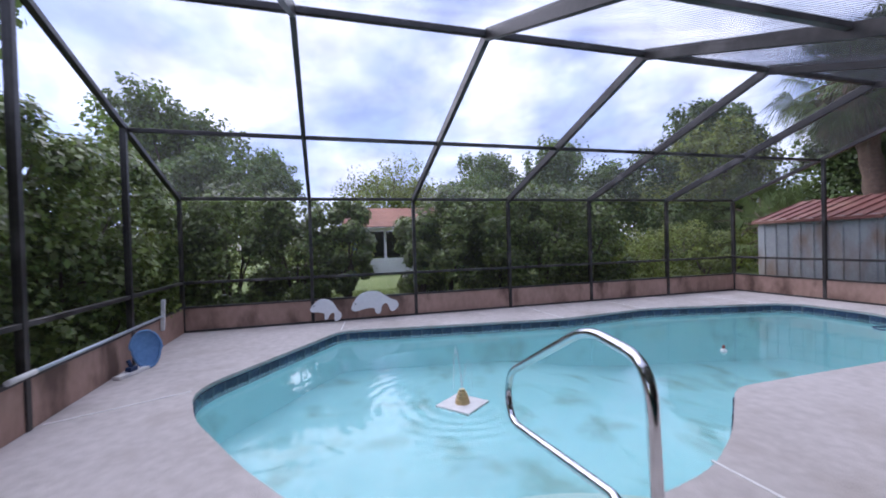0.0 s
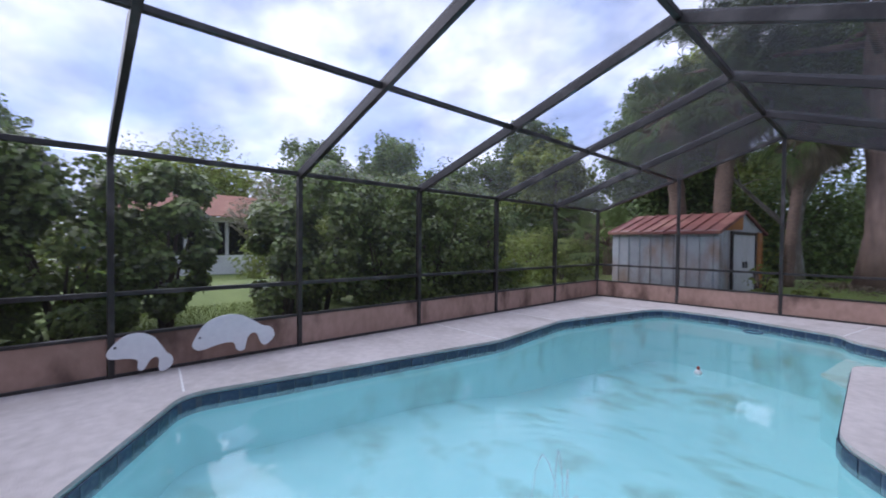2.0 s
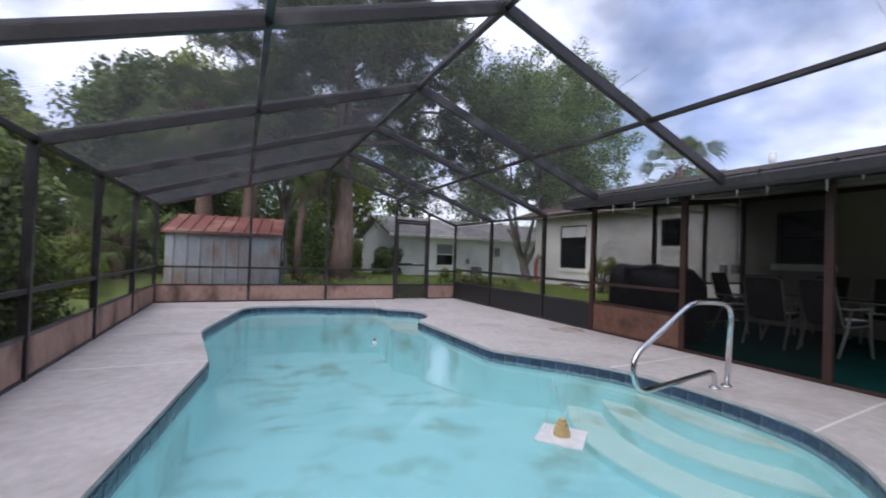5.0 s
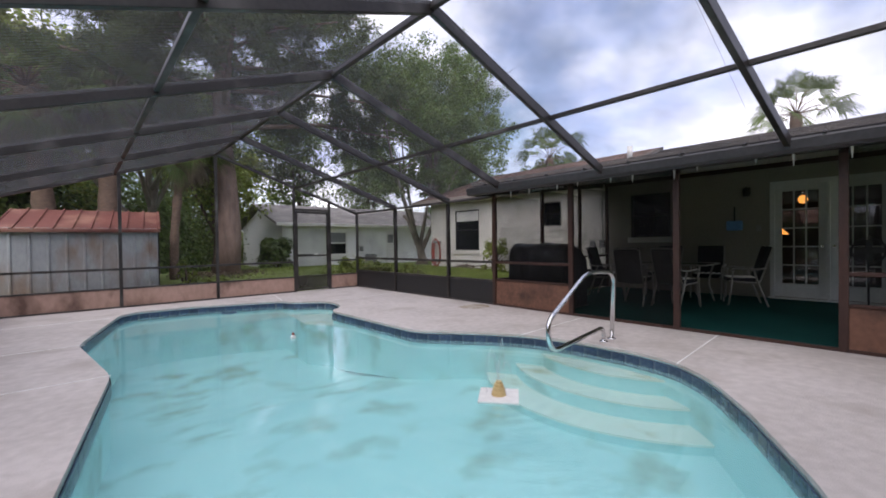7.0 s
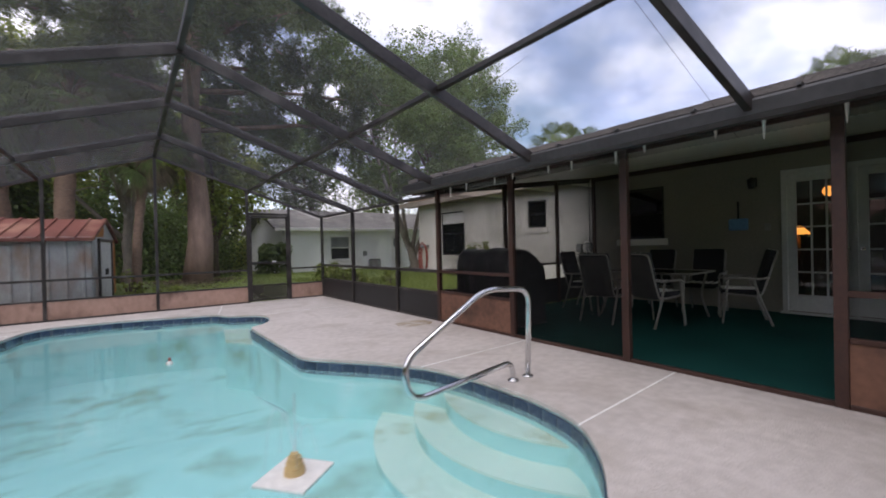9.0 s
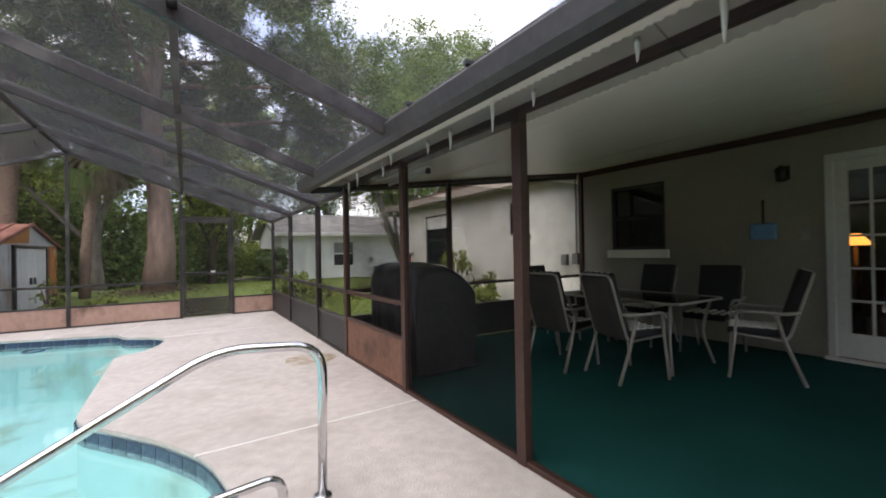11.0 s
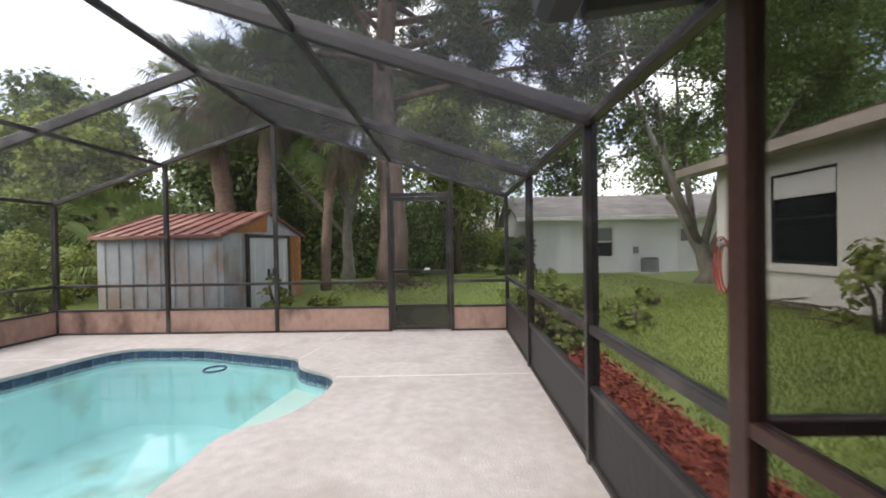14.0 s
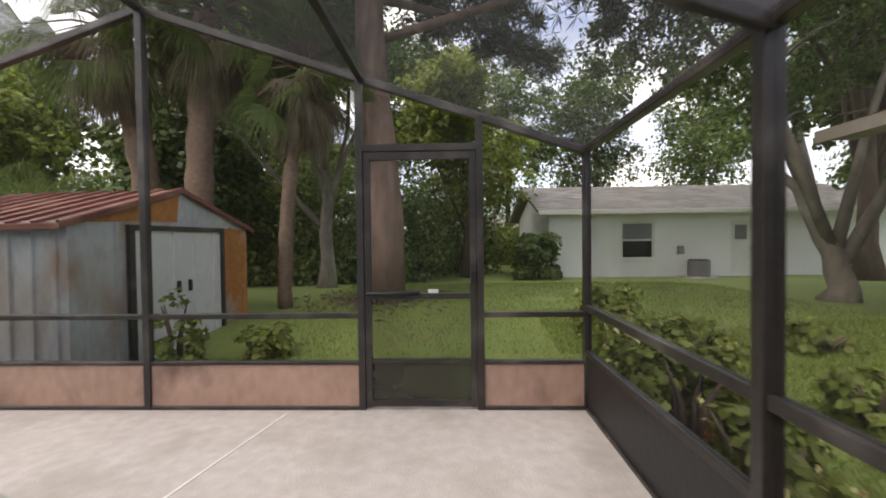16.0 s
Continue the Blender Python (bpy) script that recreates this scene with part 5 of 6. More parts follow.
# ---- shed ----
shed = thing("garden_shed", "weathered blue-grey metal garden shed with rust and a red roof", "shed", (-6.90, 0.68, ground_z(-6, 1.0) - 0.03), -6.5)
SL, SD, SE, SP = 2.35, 2.65, 1.60, 2.03
M_sheddoor = mat("pale_shed_door", (0.62, 0.63, 0.62), (0.54, 0.55, 0.55), 0.5, 18, 0.9, 0.08, metal=0.1, stain=(0.36, 0.24, 0.14, 1.8), stretch=(1, 1, 0.45), stain_at=(0.60, 0.78))


def ribbed(bm, a, b, z0, z1, pitch=0.30, rib=0.022, width=0.05, top=None):
    """A ribbed metal sheet from a to b, with upright ribs; top(u) gives its upper edge."""
    a, b = Vector((*a, 0)), Vector((*b, 0))
    d = b - a
    n = Vector((d.y, -d.x, 0)).normalized()
    us = [0.0]
    u = pitch / 2
    prof = [(0.0, 0)]
    while u < d.length - width:
        prof += [(u, 0), (u + 0.012, 1), (u + width - 0.012, 1), (u + width, 0)]
        u += pitch
    prof.append((d.length, 0))
    lo = [bm.verts.new(a + d * (s / d.length) + n * rib * k + Vector((0, 0, z0))) for s, k in prof]
    hi = [bm.verts.new(a + d * (s / d.length) + n * rib * k + Vector((0, 0, top(s / d.length) if top else z1))) for s, k in prof]
    for i in range(len(prof) - 1):
        bm.faces.new((lo[i], lo[i + 1], hi[i + 1], hi[i]))


gable = lambda u: SE + (SP - SE) * (1 - abs(2 * u - 1)) - 0.02
for name, a, b, top in (("front_sheet", (0, 0), (SL, 0), None), ("back_sheet", (SL, SD), (0, SD), None), ("left_sheet", (0, SD), (0, 0), gable)):
    bm = B()
    ribbed(bm, a, b, 0.0, SE, 0.26, top=top)
    part(name, bm, M_shedwall, shed)
bm = B()
ribbed(bm, (SL, 0.0), (SL, 0.60), 0.0, SE, 0.3)
part("gable_sheet", bm, M_shedwall, shed)
bm = B()
ribbed(bm, (SL, 2.08), (SL, SD), 0.0, SE, 0.3)
part("gable_sheet", bm, M_shedrust, shed, "rusted orange wall sheet")
bm = B()
vs = [bm.verts.new(p) for p in ((SL + 0.004, 0.0, SE - 0.02), (SL + 0.004, SD, SE - 0.02), (SL + 0.004, SD / 2, SP - 0.02))]
bm.faces.new(vs)
part("gable_panel", bm, M_shedwall, shed)
bm = B()
vs = [bm.verts.new(p) for p in ((SL + 0.008, 0.04, SE - 0.02), (SL + 0.008, 0.75, SE + 0.02), (SL + 0.008, 1.28, SE + 0.03), (SL + 0.008, 1.32, SP - 0.07), (SL + 0.008, 0.85, SP - 0.20))]
bm.faces.new(vs)
part("rust_patch", bm, M_shedrust, shed)
for y0, y1, mt in ((0.66, 1.34, M_sheddoor), (1.34, 2.02, M_sheddoor)):
    bm = B()
    ribbed(bm, (SL + 0.02, y0), (SL + 0.02, y1), 0.04, SE - 0.08, 0.35, 0.012)
    d = part("door", bm, mt, shed, "pale sliding shed door")
    bm = B()
    yy = y1 - 0.09 if y0 < 1.0 else y0 + 0.09
    box2(bm, (SL + 0.03, yy - 0.02, 0.78), (SL + 0.06, yy + 0.02, 0.92), 0.005)
    part("handle", bm, M_black, d)
for lo, hi in (((SL - 0.005, 0.59, 0.0), (SL + 0.05, 0.66, SE - 0.02)), ((SL - 0.005, 2.02, 0.0), (SL + 0.05, 2.08, SE - 0.02)), ((SL - 0.005, 0.66, SE - 0.08), (SL + 0.05, 2.02, SE - 0.02))):
    bm = B()
    box2(bm, lo, hi, 0.004)
    part("door_frame", bm, M_bronze, shed)
bm = B()
box2(bm, (SL - 0.005, 0.66, 0.0), (SL + 0.06, 2.02, 0.035), 0.004)
part("door_track", bm, M_shedrust, shed)
for side in (0, 1):
    y0, y1 = (-0.10, SD / 2) if side == 0 else (SD + 0.10, SD / 2)
    z0, z1 = SE - 0.04, SP
    n = 9
    for i in range(n):
        xa, xb = -0.06 + (SL + 0.12) * i / n, -0.06 + (SL + 0.12) * (i + 1) / n
        bm = B()
        prof = [(xa, 0), (xb - 0.045, 0), (xb - 0.038, 0.03), (xb - 0.008, 0.03), (xb, 0)]
        lo = [bm.verts.new((x, y0, z0 + h)) for x, h in prof]
        hi = [bm.verts.new((x, y1, z1 + h)) for x, h in prof]
        for j in range(4):
            bm.faces.new((lo[j], lo[j + 1], hi[j + 1], hi[j]))
        part("roof_panel", bm, M_shedroof, shed)
    bm = B()
    beam(bm, (-0.06, y0, z0 - 0.02), (SL + 0.06, y0, z0 - 0.02), 0.02, 0.06, 0.003)
    part("eave_trim", bm, M_shedroof, shed)
    for x in (-0.06, SL + 0.06):
        bm = B()
        beam(bm, (x, y0, z0 - 0.01), (x, y1, z1 - 0.01), 0.02, 0.06, 0.003)
        part("verge_trim", bm, M_shedroof, shed)
bm = B()
box2(bm, (0.0, 0.0, -0.25), (SL, SD, 0.0))
part("base", bm, M_dirt, shed)

# ---- neighbours ----
NY, NX0, NX1, NZ = 12.3, 2.5, 15.0, 0.28
nh = thing("neighbour_house", "low white block house with a grey shingle roof", "house", (0, 0, -0.36))


def wall_with(name, parent, u0, u1, z0, z1, p, openings, material, thick=0.2):
    us = sorted({u0, u1, *[v for o in openings for v in o[:2]]})
    zs = sorted({z0, z1, *[v for o in openings for v in o[2:]]})
    bm = B()
    for a, b in zip(us, us[1:]):
        for c, d in zip(zs, zs[1:]):
            if not any(o[0] <= a and b <= o[1] and o[2] <= c and d <= o[3] for o in openings):
                box2(bm, (a, p, c), (b, p + thick, d))
    bmesh.ops.remove_doubles(bm, verts=bm.verts[:], dist=0.0005)
    return part(name, bm, material, parent)


WN, DN = (5.18, 6.42, 0.92, 2.32), (9.2, 10.0, 0.33, 2.33)
wall_with("wall", nh, NX0, NX1, NZ - 0.3, 2.74, NY, [WN, DN], M_white2)
bm = B()
vs = [(NY, NZ - 0.3), (NY + 7, NZ - 0.3), (NY + 7, 2.74), (NY + 3.5, 3.80), (NY, 2.74)]
lo = [bm.verts.new((NX0 - 0.002, y, z)) for y, z in vs]
hi = [bm.verts.new((NX0 + 0.2, y, z)) for y, z in vs]
for i in range(5):
    bm.faces.new((lo[i], lo[(i + 1) % 5], hi[(i + 1) % 5], hi[i]))
bm.faces.new(lo[::-1])
bm.faces.new(hi)
bmesh.ops.recalc_face_normals(bm, faces=bm.faces[:])
part("gable_wall", bm, M_white2, nh)
for y0, y1, z0, z1 in ((NY - 0.55, NY + 3.5, 2.62, 3.95), (NY + 7.55, NY + 3.5, 2.62, 3.95)):
    bm = B()
    lo = [bm.verts.new(p) for p in ((NX0 - 0.5, y0, z0), (NX1 + 0.5, y0, z0), (NX1 + 0.5, y1, z1), (NX0 - 0.5, y1, z1))]
    hi = [bm.verts.new(v.co + Vector((0, 0, 0.12))) for v in lo]
    for i in range(4):
        bm.faces.new((lo[i], lo[(i + 1) % 4], hi[(i + 1) % 4], hi[i]))
    bm.faces.new(lo[::-1])
    bm.faces.new(hi)
    bmesh.ops.recalc_face_normals(bm, faces=bm.faces[:])
    r = part("roof", bm, M_shingle2, nh)
    q = [v + Vector((0, 0, 0.12)) for v in (Vector((NX0 - 0.5, y0, z0)), Vector((NX1 + 0.5, y0, z0)), Vector((NX1 + 0.5, y1, z1)), Vector((NX0 - 0.5, y1, z1)))]
    shingle_rows(r, M_shingle2, *q, 18, 30, 0.015, 9)
    bm = B()
    beam(bm, (NX0 - 0.5, y0, z0 + 0.05), (NX1 + 0.5, y0, z0 + 0.05), 0.04, 0.16)
    part("fascia", bm, M_trimw, r)
w = part("window", box2(B(), (WN[0], NY + 0.10, WN[2]), (WN[1], NY + 0.11, WN[3])), M_darkglass, nh)
bm = B()
for lo, hi in (((WN[0], NY + 0.03, WN[2]), (WN[0] + 0.07, NY + 0.12, WN[3])), ((WN[1] - 0.07, NY + 0.03, WN[2]), (WN[1], NY + 0.12, WN[3])), ((WN[0] + 0.07, NY + 0.03, WN[2]), (WN[1] - 0.07, NY + 0.12, WN[2] + 0.07)), ((WN[0] + 0.07, NY + 0.03, WN[3] - 0.07), (WN[1] - 0.07, NY + 0.12, WN[3])), ((WN[0] + 0.07, NY + 0.05, 1.60), (WN[1] - 0.07, NY + 0.12, 1.67))):
    box2(bm, lo, hi)
part("frame", bm, M_trimw, w)
part("sill", box2(B(), (WN[0] - 0.08, NY - 0.06, WN[2] - 0.12), (WN[1] + 0.08, NY + 0.03, WN[2])), M_trimw, w)
M_grey = mat("drawn_blind", (0.22, 0.23, 0.24), rough=0.8, scale=40, stretch=(0.2, 1, 8))
part("blind", box2(B(), (WN[0] + 0.07, NY + 0.085, 1.68), (WN[1] - 0.07, NY + 0.095, WN[3] - 0.07)), M_grey, w)
d = part("door", box2(B(), (DN[0], NY + 0.05, DN[2]), (DN[1], NY + 0.10, DN[3])), M_trimw, nh, "white back door")
part("pane", box2(B(), (DN[0] + 0.18, NY + 0.04, 1.62), (DN[1] - 0.18, NY + 0.05, 2.16)), M_grey, d)
part("knob", box2(B(), (DN[1] - 0.12, NY - 0.01, 1.25), (DN[1] - 0.06, NY + 0.05, 1.32), 0.01), M_chrome, d)
part("meter_box", box2(B(), (7.25, NY - 0.12, 1.10), (7.45, NY, 1.40), 0.01), M_fence, nh)
ac = thing("air_conditioner", "grey outdoor air-conditioning unit beside the white wall", "air conditioner", (7.72, NY - 0.55, ground_z(7, 11) + 0.0))
bm = B()
bmesh.ops.create_cone(bm, cap_ends=True, segments=20, radius1=0.36, radius2=0.36, depth=0.58, matrix=Matrix.Translation((0, 0, 0.31)))
part("casing", bm, M_fence, ac)
for i in range(9):
    bm = B()
    tube(bm, [(0.37 * math.cos(a), 0.37 * math.sin(a), 0.07 + i * 0.06) for a in np.linspace(0, 6.283, 21)], 0.008, 4, cap=False)
    part("louvre", bm, M_timber, ac)
part("fan_guard", tube(B(), [(0, 0, 0.60), (0, 0, 0.64)], [0.34, 0.30], 20), M_black, ac)
part("pad", box2(B(), (-0.45, -0.45, -0.1), (0.45, 0.45, 0.02)), M_deck, ac)

lh = thing("neighbour_house", "white house with a terracotta roof beyond the hedge gap", "house", (2.0, 2.3, -0.36))
for lo, hi, mt, nm in (((-24.2, -9.5, 0.0), (-24.0, -0.5, 0.88), M_white2, "wall"), ((-24.6, -9.5, 0.88), (-24.5, -0.5, 2.35), M_darkglass, "screen_window"), ((-24.25, -9.6, 2.35), (-23.95, -0.4, 2.55), M_white2, "fascia")):
    part(nm, box2(B(), lo, hi), mt, lh)
for y in (-8.0, -6.4, -4.8, -3.2):
    part("mullion", box2(B(), (-24.3, y, 0.88), (-24.2, y + 0.12, 2.35)), M_trimw, lh)
bm = B()
prism(bm, [(-31, -10.2), (-23.5, -10.2), (-23.5, 0.2), (-31, 0.2)], 2.55, 2.60)
for v in bm.verts:
    if v.co.x < -30:
        v.co.z += 1.6
part("roof", bm, M_redroof, lh)
part("blue_wall", box2(B(), (-24.4, -11.4, 0.0), (-24.1, -9.5, 2.0)), M_bluep, lh, "light blue side wall")
fh = thing("far_house", "pale gabled house far across the yards", "house", (0, 0, -0.36))
part("wall", box2(B(), (-1.5, 42, 0), (9, 50, 3.0)), M_white2, fh)
bm = B()
prism(bm, [(-2.2, 41.4), (9.6, 41.4), (9.6, 50.6), (-2.2, 50.6)], 3.0, 3.1)
bmesh.ops.create_cone(bm, cap_ends=True, segments=4, radius1=7.0, radius2=0.5, depth=2.0, matrix=Matrix.Translation((3.7, 46, 4.0)) @ pose(0, 0, 0, 0, 0, 45))
part("roof", bm, M_shingle2, fh)
ap = thing("above_ground_pool", "round white above-ground pool across the lawn", "above-ground pool", (-3.2, 23.5, -0.10))
bm = B()
bmesh.ops.create_cone(bm, cap_ends=False, segments=32, radius1=2.3, radius2=2.3, depth=1.1, matrix=Matrix.Translation((0, 0, 0.55)))
part("wall", bm, M_white2, ap)
for i in range(16):
    a = 2 * math.pi * i / 16
    part("upright", box(B(), (2.33 * math.cos(a), 2.33 * math.sin(a), 0.56), (0.06, 0.12, 1.14), rz=math.degrees(a)), M_fence, ap)
part("rim", tube(B(), [(2.3 * math.cos(a), 2.3 * math.sin(a), 1.12) for a in np.linspace(0, 6.2832, 33)], 0.06, 6, cap=False), M_trimw, ap)
fence = thing("chain_link_fence", "grey chain-link fence along the far lawn", "fence", (0, 0, -0.36), kind="structure")
for i in range(15):
    x = -16 + 2.4 * i
    part("post", tube(B(), [(x, 26.5, 0.1), (x, 26.5, 1.55)], 0.03, 6), M_fence, fence)
part("top_rail", tube(B(), [(-16, 26.5, 1.52), (17.6, 26.5, 1.52)], 0.025, 6), M_fence, fence)
part("mesh", box2(B(), (-16, 26.499, 0.2), (17.6, 26.501, 1.5)), screen_cloth("chain_link", (0.25, 0.26, 0.26), 0.28), fence)
wf = thing("wooden_fence", "weathered grey board fence at the yard's edge", "fence", (0, 0, -0.36), kind="structure")
for i in range(26):
    part("board", box2(B(), (-11.5 + 0.16 * i, 20.0, 0.2), (-11.35 + 0.16 * i, 20.03, 1.55 + 0.04 * (i % 3))), M_timber, wf)
part("rail", box2(B(), (-11.5, 20.03, 0.6), (-7.35, 20.08, 0.7)), M_timber, wf)
tp = thing("utility_pole", "bare brown wooden pole near the far fence", "pole", (1.3, 20.5, -0.12))
part("shaft", tube(B(), [(0, 0, 0), (0, 0, 4.4)], [0.11, 0.09], 10), M_timber, tp)

# ---- things round the pool ----
rail = thing("pool_handrail", "polished stainless steel pool grab rail set in the deck", "handrail", (0, -7.81, 0))
path = [(-1.10, 0, -0.02), (-1.10, -0.04, 0.80), (-1.57, 0.04, 0.825), (-2.41, 0.02, 0.365), (-2.36, 0.0, 0.075), (-1.30, 0, 0.17), (-1.29, 0, -0.02)]
part("tube", tube(B(), rounded(path, 0.15, 8), 0.024, 14), M_chrome, rail)
for x in (-1.10, -1.29):
    part("escutcheon", tube(B(), [(x, 0, 0.0), (x, 0, 0.012), (x, 0, 0.02)], [0.05, 0.048, 0.03], 16), M_chrome, rail)

flo = thing("floating_fountain", "tan tiered fountain on a square white foam board afloat", "pool fountain", (-3.2, -7.85, WATER - 0.012), 38)
part("board", box2(B(), (-0.165, -0.165, 0), (0.165, 0.165, 0.022), 0.006), M_foam, flo)
bm = B()
for z0, z1, r in ((0.022, 0.058, 0.062), (0.058, 0.09, 0.052), (0.09, 0.118, 0.041), (0.118, 0.14, 0.026)):
    bmesh.ops.create_cone(bm, cap_ends=True, segments=20, radius1=r, radius2=r * 0.94, depth=z1 - z0, matrix=Matrix.Translation((0, 0, (z0 + z1) / 2)))
part("nozzle", bm, M_tan, flo)
M_jet = screen_cloth("water_jet", (0.80, 0.85, 0.88), 0.35)
for k in range(5):
    a = k * 1.3
    bm = B()
    s = 0.05 + 0.03 * (k % 3)
    hgt = 0.16 + 0.07 * (k % 4)
    tube(bm, [(s * t * math.cos(a), s * t * math.sin(a), 0.14 + hgt * (1 - (1 - t) ** 2) - (0.0 if t < 1 else hgt * (t - 1) ** 2 * 2.2)) for t in (0, 0.35, 0.7, 1.0, 1.3, 1.6)], [0.002, 0.002, 0.003, 0.003, 0.002, 0.0015], 5)
    ob = part("water_jet", bm, M_jet, flo)
    ob.visible_shadow = False
duck = thing("pool_thermometer", "small white and red floating pool thermometer", "thermometer", (-3.6, -4.45, WATER - 0.02))
part("float", tube(B(), [(0, 0, 0), (0, 0, 0.02), (0, 0, 0.045), (0, 0, 0.06)], [0.02, 0.038, 0.032, 0.014], 12), M_foam, duck)
part("cap", tube(B(), [(0.0, 0, 0.058), (0, 0, 0.085), (0, 0, 0.10)], [0.014, 0.016, 0.005], 10), M_hose, duck)

BODY = [(0.0, 0.36), (0.03, 0.50), (0.10, 0.72), (0.17, 0.86), (0.25, 0.94), (0.35, 0.99), (0.45, 1.0), (0.60, 0.94), (0.75, 0.73), (0.85, 0.57), (0.95, 0.53), (1.0, 0.35), (0.97, 0.18), (0.85, 0.03),
        (0.79, 0.17), (0.77, 0.40), (0.70, 0.45), (0.63, 0.33), (0.61, 0.07), (0.55, 0.0), (0.49, 0.08), (0.48, 0.27), (0.40, 0.30), (0.30, 0.29), (0.20, 0.25), (0.08, 0.20), (0.02, 0.27)]
for y0, w, h, tilt, base in ((-8.52, 0.80, 0.40, 2.0, 0.0), (-9.22, 0.52, 0.33, -18.0, 0.02)):
    t = thing("manatee_cutout", "white painted wooden manatee cut-out leaning on the kick panel", "wall decoration", (-6.885, y0, base))
    pts = soften([(a * w, b * h) for a, b in BODY], 0.03, 2)
    ct, st = math.cos(radians(tilt)), math.sin(radians(tilt))
    pts = [(w / 2 + (u - w / 2) * ct - v * st, (u - w / 2) * st + v * ct) for u, v in pts]
    low = min(v for _, v in pts)
    bm = B()
    lift = 0.09 if h > 0.36 else 0.0
    lo = [bm.verts.new((0.045 - 0.10 * (v - low), u, v - low + lift)) for u, v in pts]
    hi = [bm.verts.new((0.063 - 0.10 * (v - low), u, v - low + lift)) for u, v in pts]
    n = len(pts)
    for i in range(n):
        bm.faces.new((lo[i], lo[(i + 1) % n], hi[(i + 1) % n], hi[i]))
    bm.faces.new(lo[::-1])
    bm.faces.new(hi)
    bmesh.ops.recalc_face_normals(bm, faces=bm.faces[:])
    part("board", bm, M_manatee, t)
    eu, ev = w * 0.09 - w / 2, 0.52 * h
    eu, ev = w / 2 + eu * ct - ev * st, eu * st + ev * ct - low
    part("eye", tube(B(), [(0.058 - 0.10 * ev, eu, ev + lift), (0.067 - 0.10 * ev, eu, ev + lift)], 0.011, 8), M_black, t)
    if lift:
        part("hook", box2(B(), (-0.07, w * 0.45, 0.34), (0.03, w * 0.45 + 0.02, 0.36)), M_bronze, t)

pole = thing("pool_brush_pole", "long pale blue pool pole with a white brush head", "pool pole", (0, 0, 0))
part("shaft", tube(B(), [(-3.30, LY + 0.045, 0.408), (-5.98, LY + 0.045, 0.408)], 0.016, 10), M_pole, pole)
part("grip", tube(B(), [(-3.28, LY + 0.045, 0.408), (-3.55, LY + 0.045, 0.408)], 0.021, 10), M_foam, pole)
part("brush_head", box(B(), (-6.0, LY + 0.05, 0.42), (0.03, 0.05, 0.40), rx=0, ry=-8, bevel=0.008), M_foam, pole)
net = thing("leaf_net", "blue plastic pool leaf skimmer leaning against the wall", "pool net", (-5.10, LY + 0.14, 0.0), -48)
bm = B()
ring = [(0.15 * math.cos(a) * (1 if math.sin(a) > 0 else 0.85), 0.14 - 0.10 * (0.19 + 0.19 * math.sin(a)) / 0.38, 0.20 + 0.19 * math.sin(a)) for a in np.linspace(0, 2 * math.pi, 29)]
tube(bm, ring, 0.014, 8, cap=False)
part("rim", bm, M_bluep, net)
bm = B()
vs = [bm.verts.new((x, y - 0.012, z)) for x, y, z in ring[:-1]]
c = bm.verts.new((0, 0.045, 0.20))
for a, b in zip(vs, vs[1:] + vs[:1]):
    bm.faces.new((a, b, c))
part("mesh", bm, M_bluep, net)
br = thing("pool_vacuum_head", "navy and white pool brush head on the deck", "pool brush", (-4.80, LY + 0.15, 0.0), -20)
part("brush", box2(B(), (-0.19, -0.04, 0.0), (0.19, 0.04, 0.035), 0.008), M_foam, br)
part("bracket", box2(B(), (-0.05, -0.03, 0.035), (0.05, 0.03, 0.08), 0.008), M_blued, br)
part("socket", tube(B(), [(0, 0, 0.07), (0.02, -0.02, 0.15)], 0.018, 8), M_blued, br)

# ---- porch things ----
gr = thing("covered_grill", "barbecue grill under a black weatherproof vinyl cover", "grill", (0.63, -5.75, 0.0))
bm = B()
secs = []
PROF = [(-0.375, 0.02), (-0.385, 0.16), (-0.375, 0.32), (-0.38, 0.48), (-0.372, 0.64), (-0.375, 0.80), (-0.365, 0.94), (-0.335, 1.05), (-0.26, 1.12), (-0.14, 1.14), (0.0, 1.135), (0.10, 1.10), (0.21, 1.03),
        (0.32, 0.94), (0.375, 0.87), (0.385, 0.72), (0.375, 0.56), (0.38, 0.40), (0.37, 0.22), (0.38, 0.02)]
for j in range(37):
    v = j / 36
    y = -0.60 + 1.20 * v
    end = min(v, 1 - v) * 36
    fall = 0.075 if end < 0.5 else 0.022 if end < 1.5 else 0.004 if end < 2.5 else 0.0
    sag = 0.012 * math.sin(v * 11) + 0.008 * math.sin(v * 23 + 1)
    ring = []
    for i, (x, z) in enumerate(PROF):
        k = noise.noise((x * 3, y * 5.0, z * 1.6)) * 0.022 + noise.noise((x * 2, y * 13.0, z * 2.5 + 4)) * 0.010 * (1.4 - z)
        top = max(0.0, (z - 0.5) / 0.64)
        ring.append(bm.verts.new((x * (1 - 0.5 * fall) + k, y + 0.4 * k, z - (fall + sag) * top)))
    secs.append(ring)
for a, b in zip(secs, secs[1:]):
    for i in range(len(a) - 1):
        bm.faces.new((a[i], a[i + 1], b[i + 1], b[i])).smooth = True
bm.faces.new(secs[0])
bm.faces.new(secs[-1][::-1])
bmesh.ops.recalc_face_normals(bm, faces=bm.faces[:])
part("cover", bm, M_cover, gr)
for y in (-0.602, 0.602):
    part("hem", tube(B(), [(-0.38, y, 0.03), (-0.1, y * 1.01, 0.025), (0.15, y * 1.012, 0.03), (0.38, y, 0.03)], 0.009, 6), M_cover, gr)
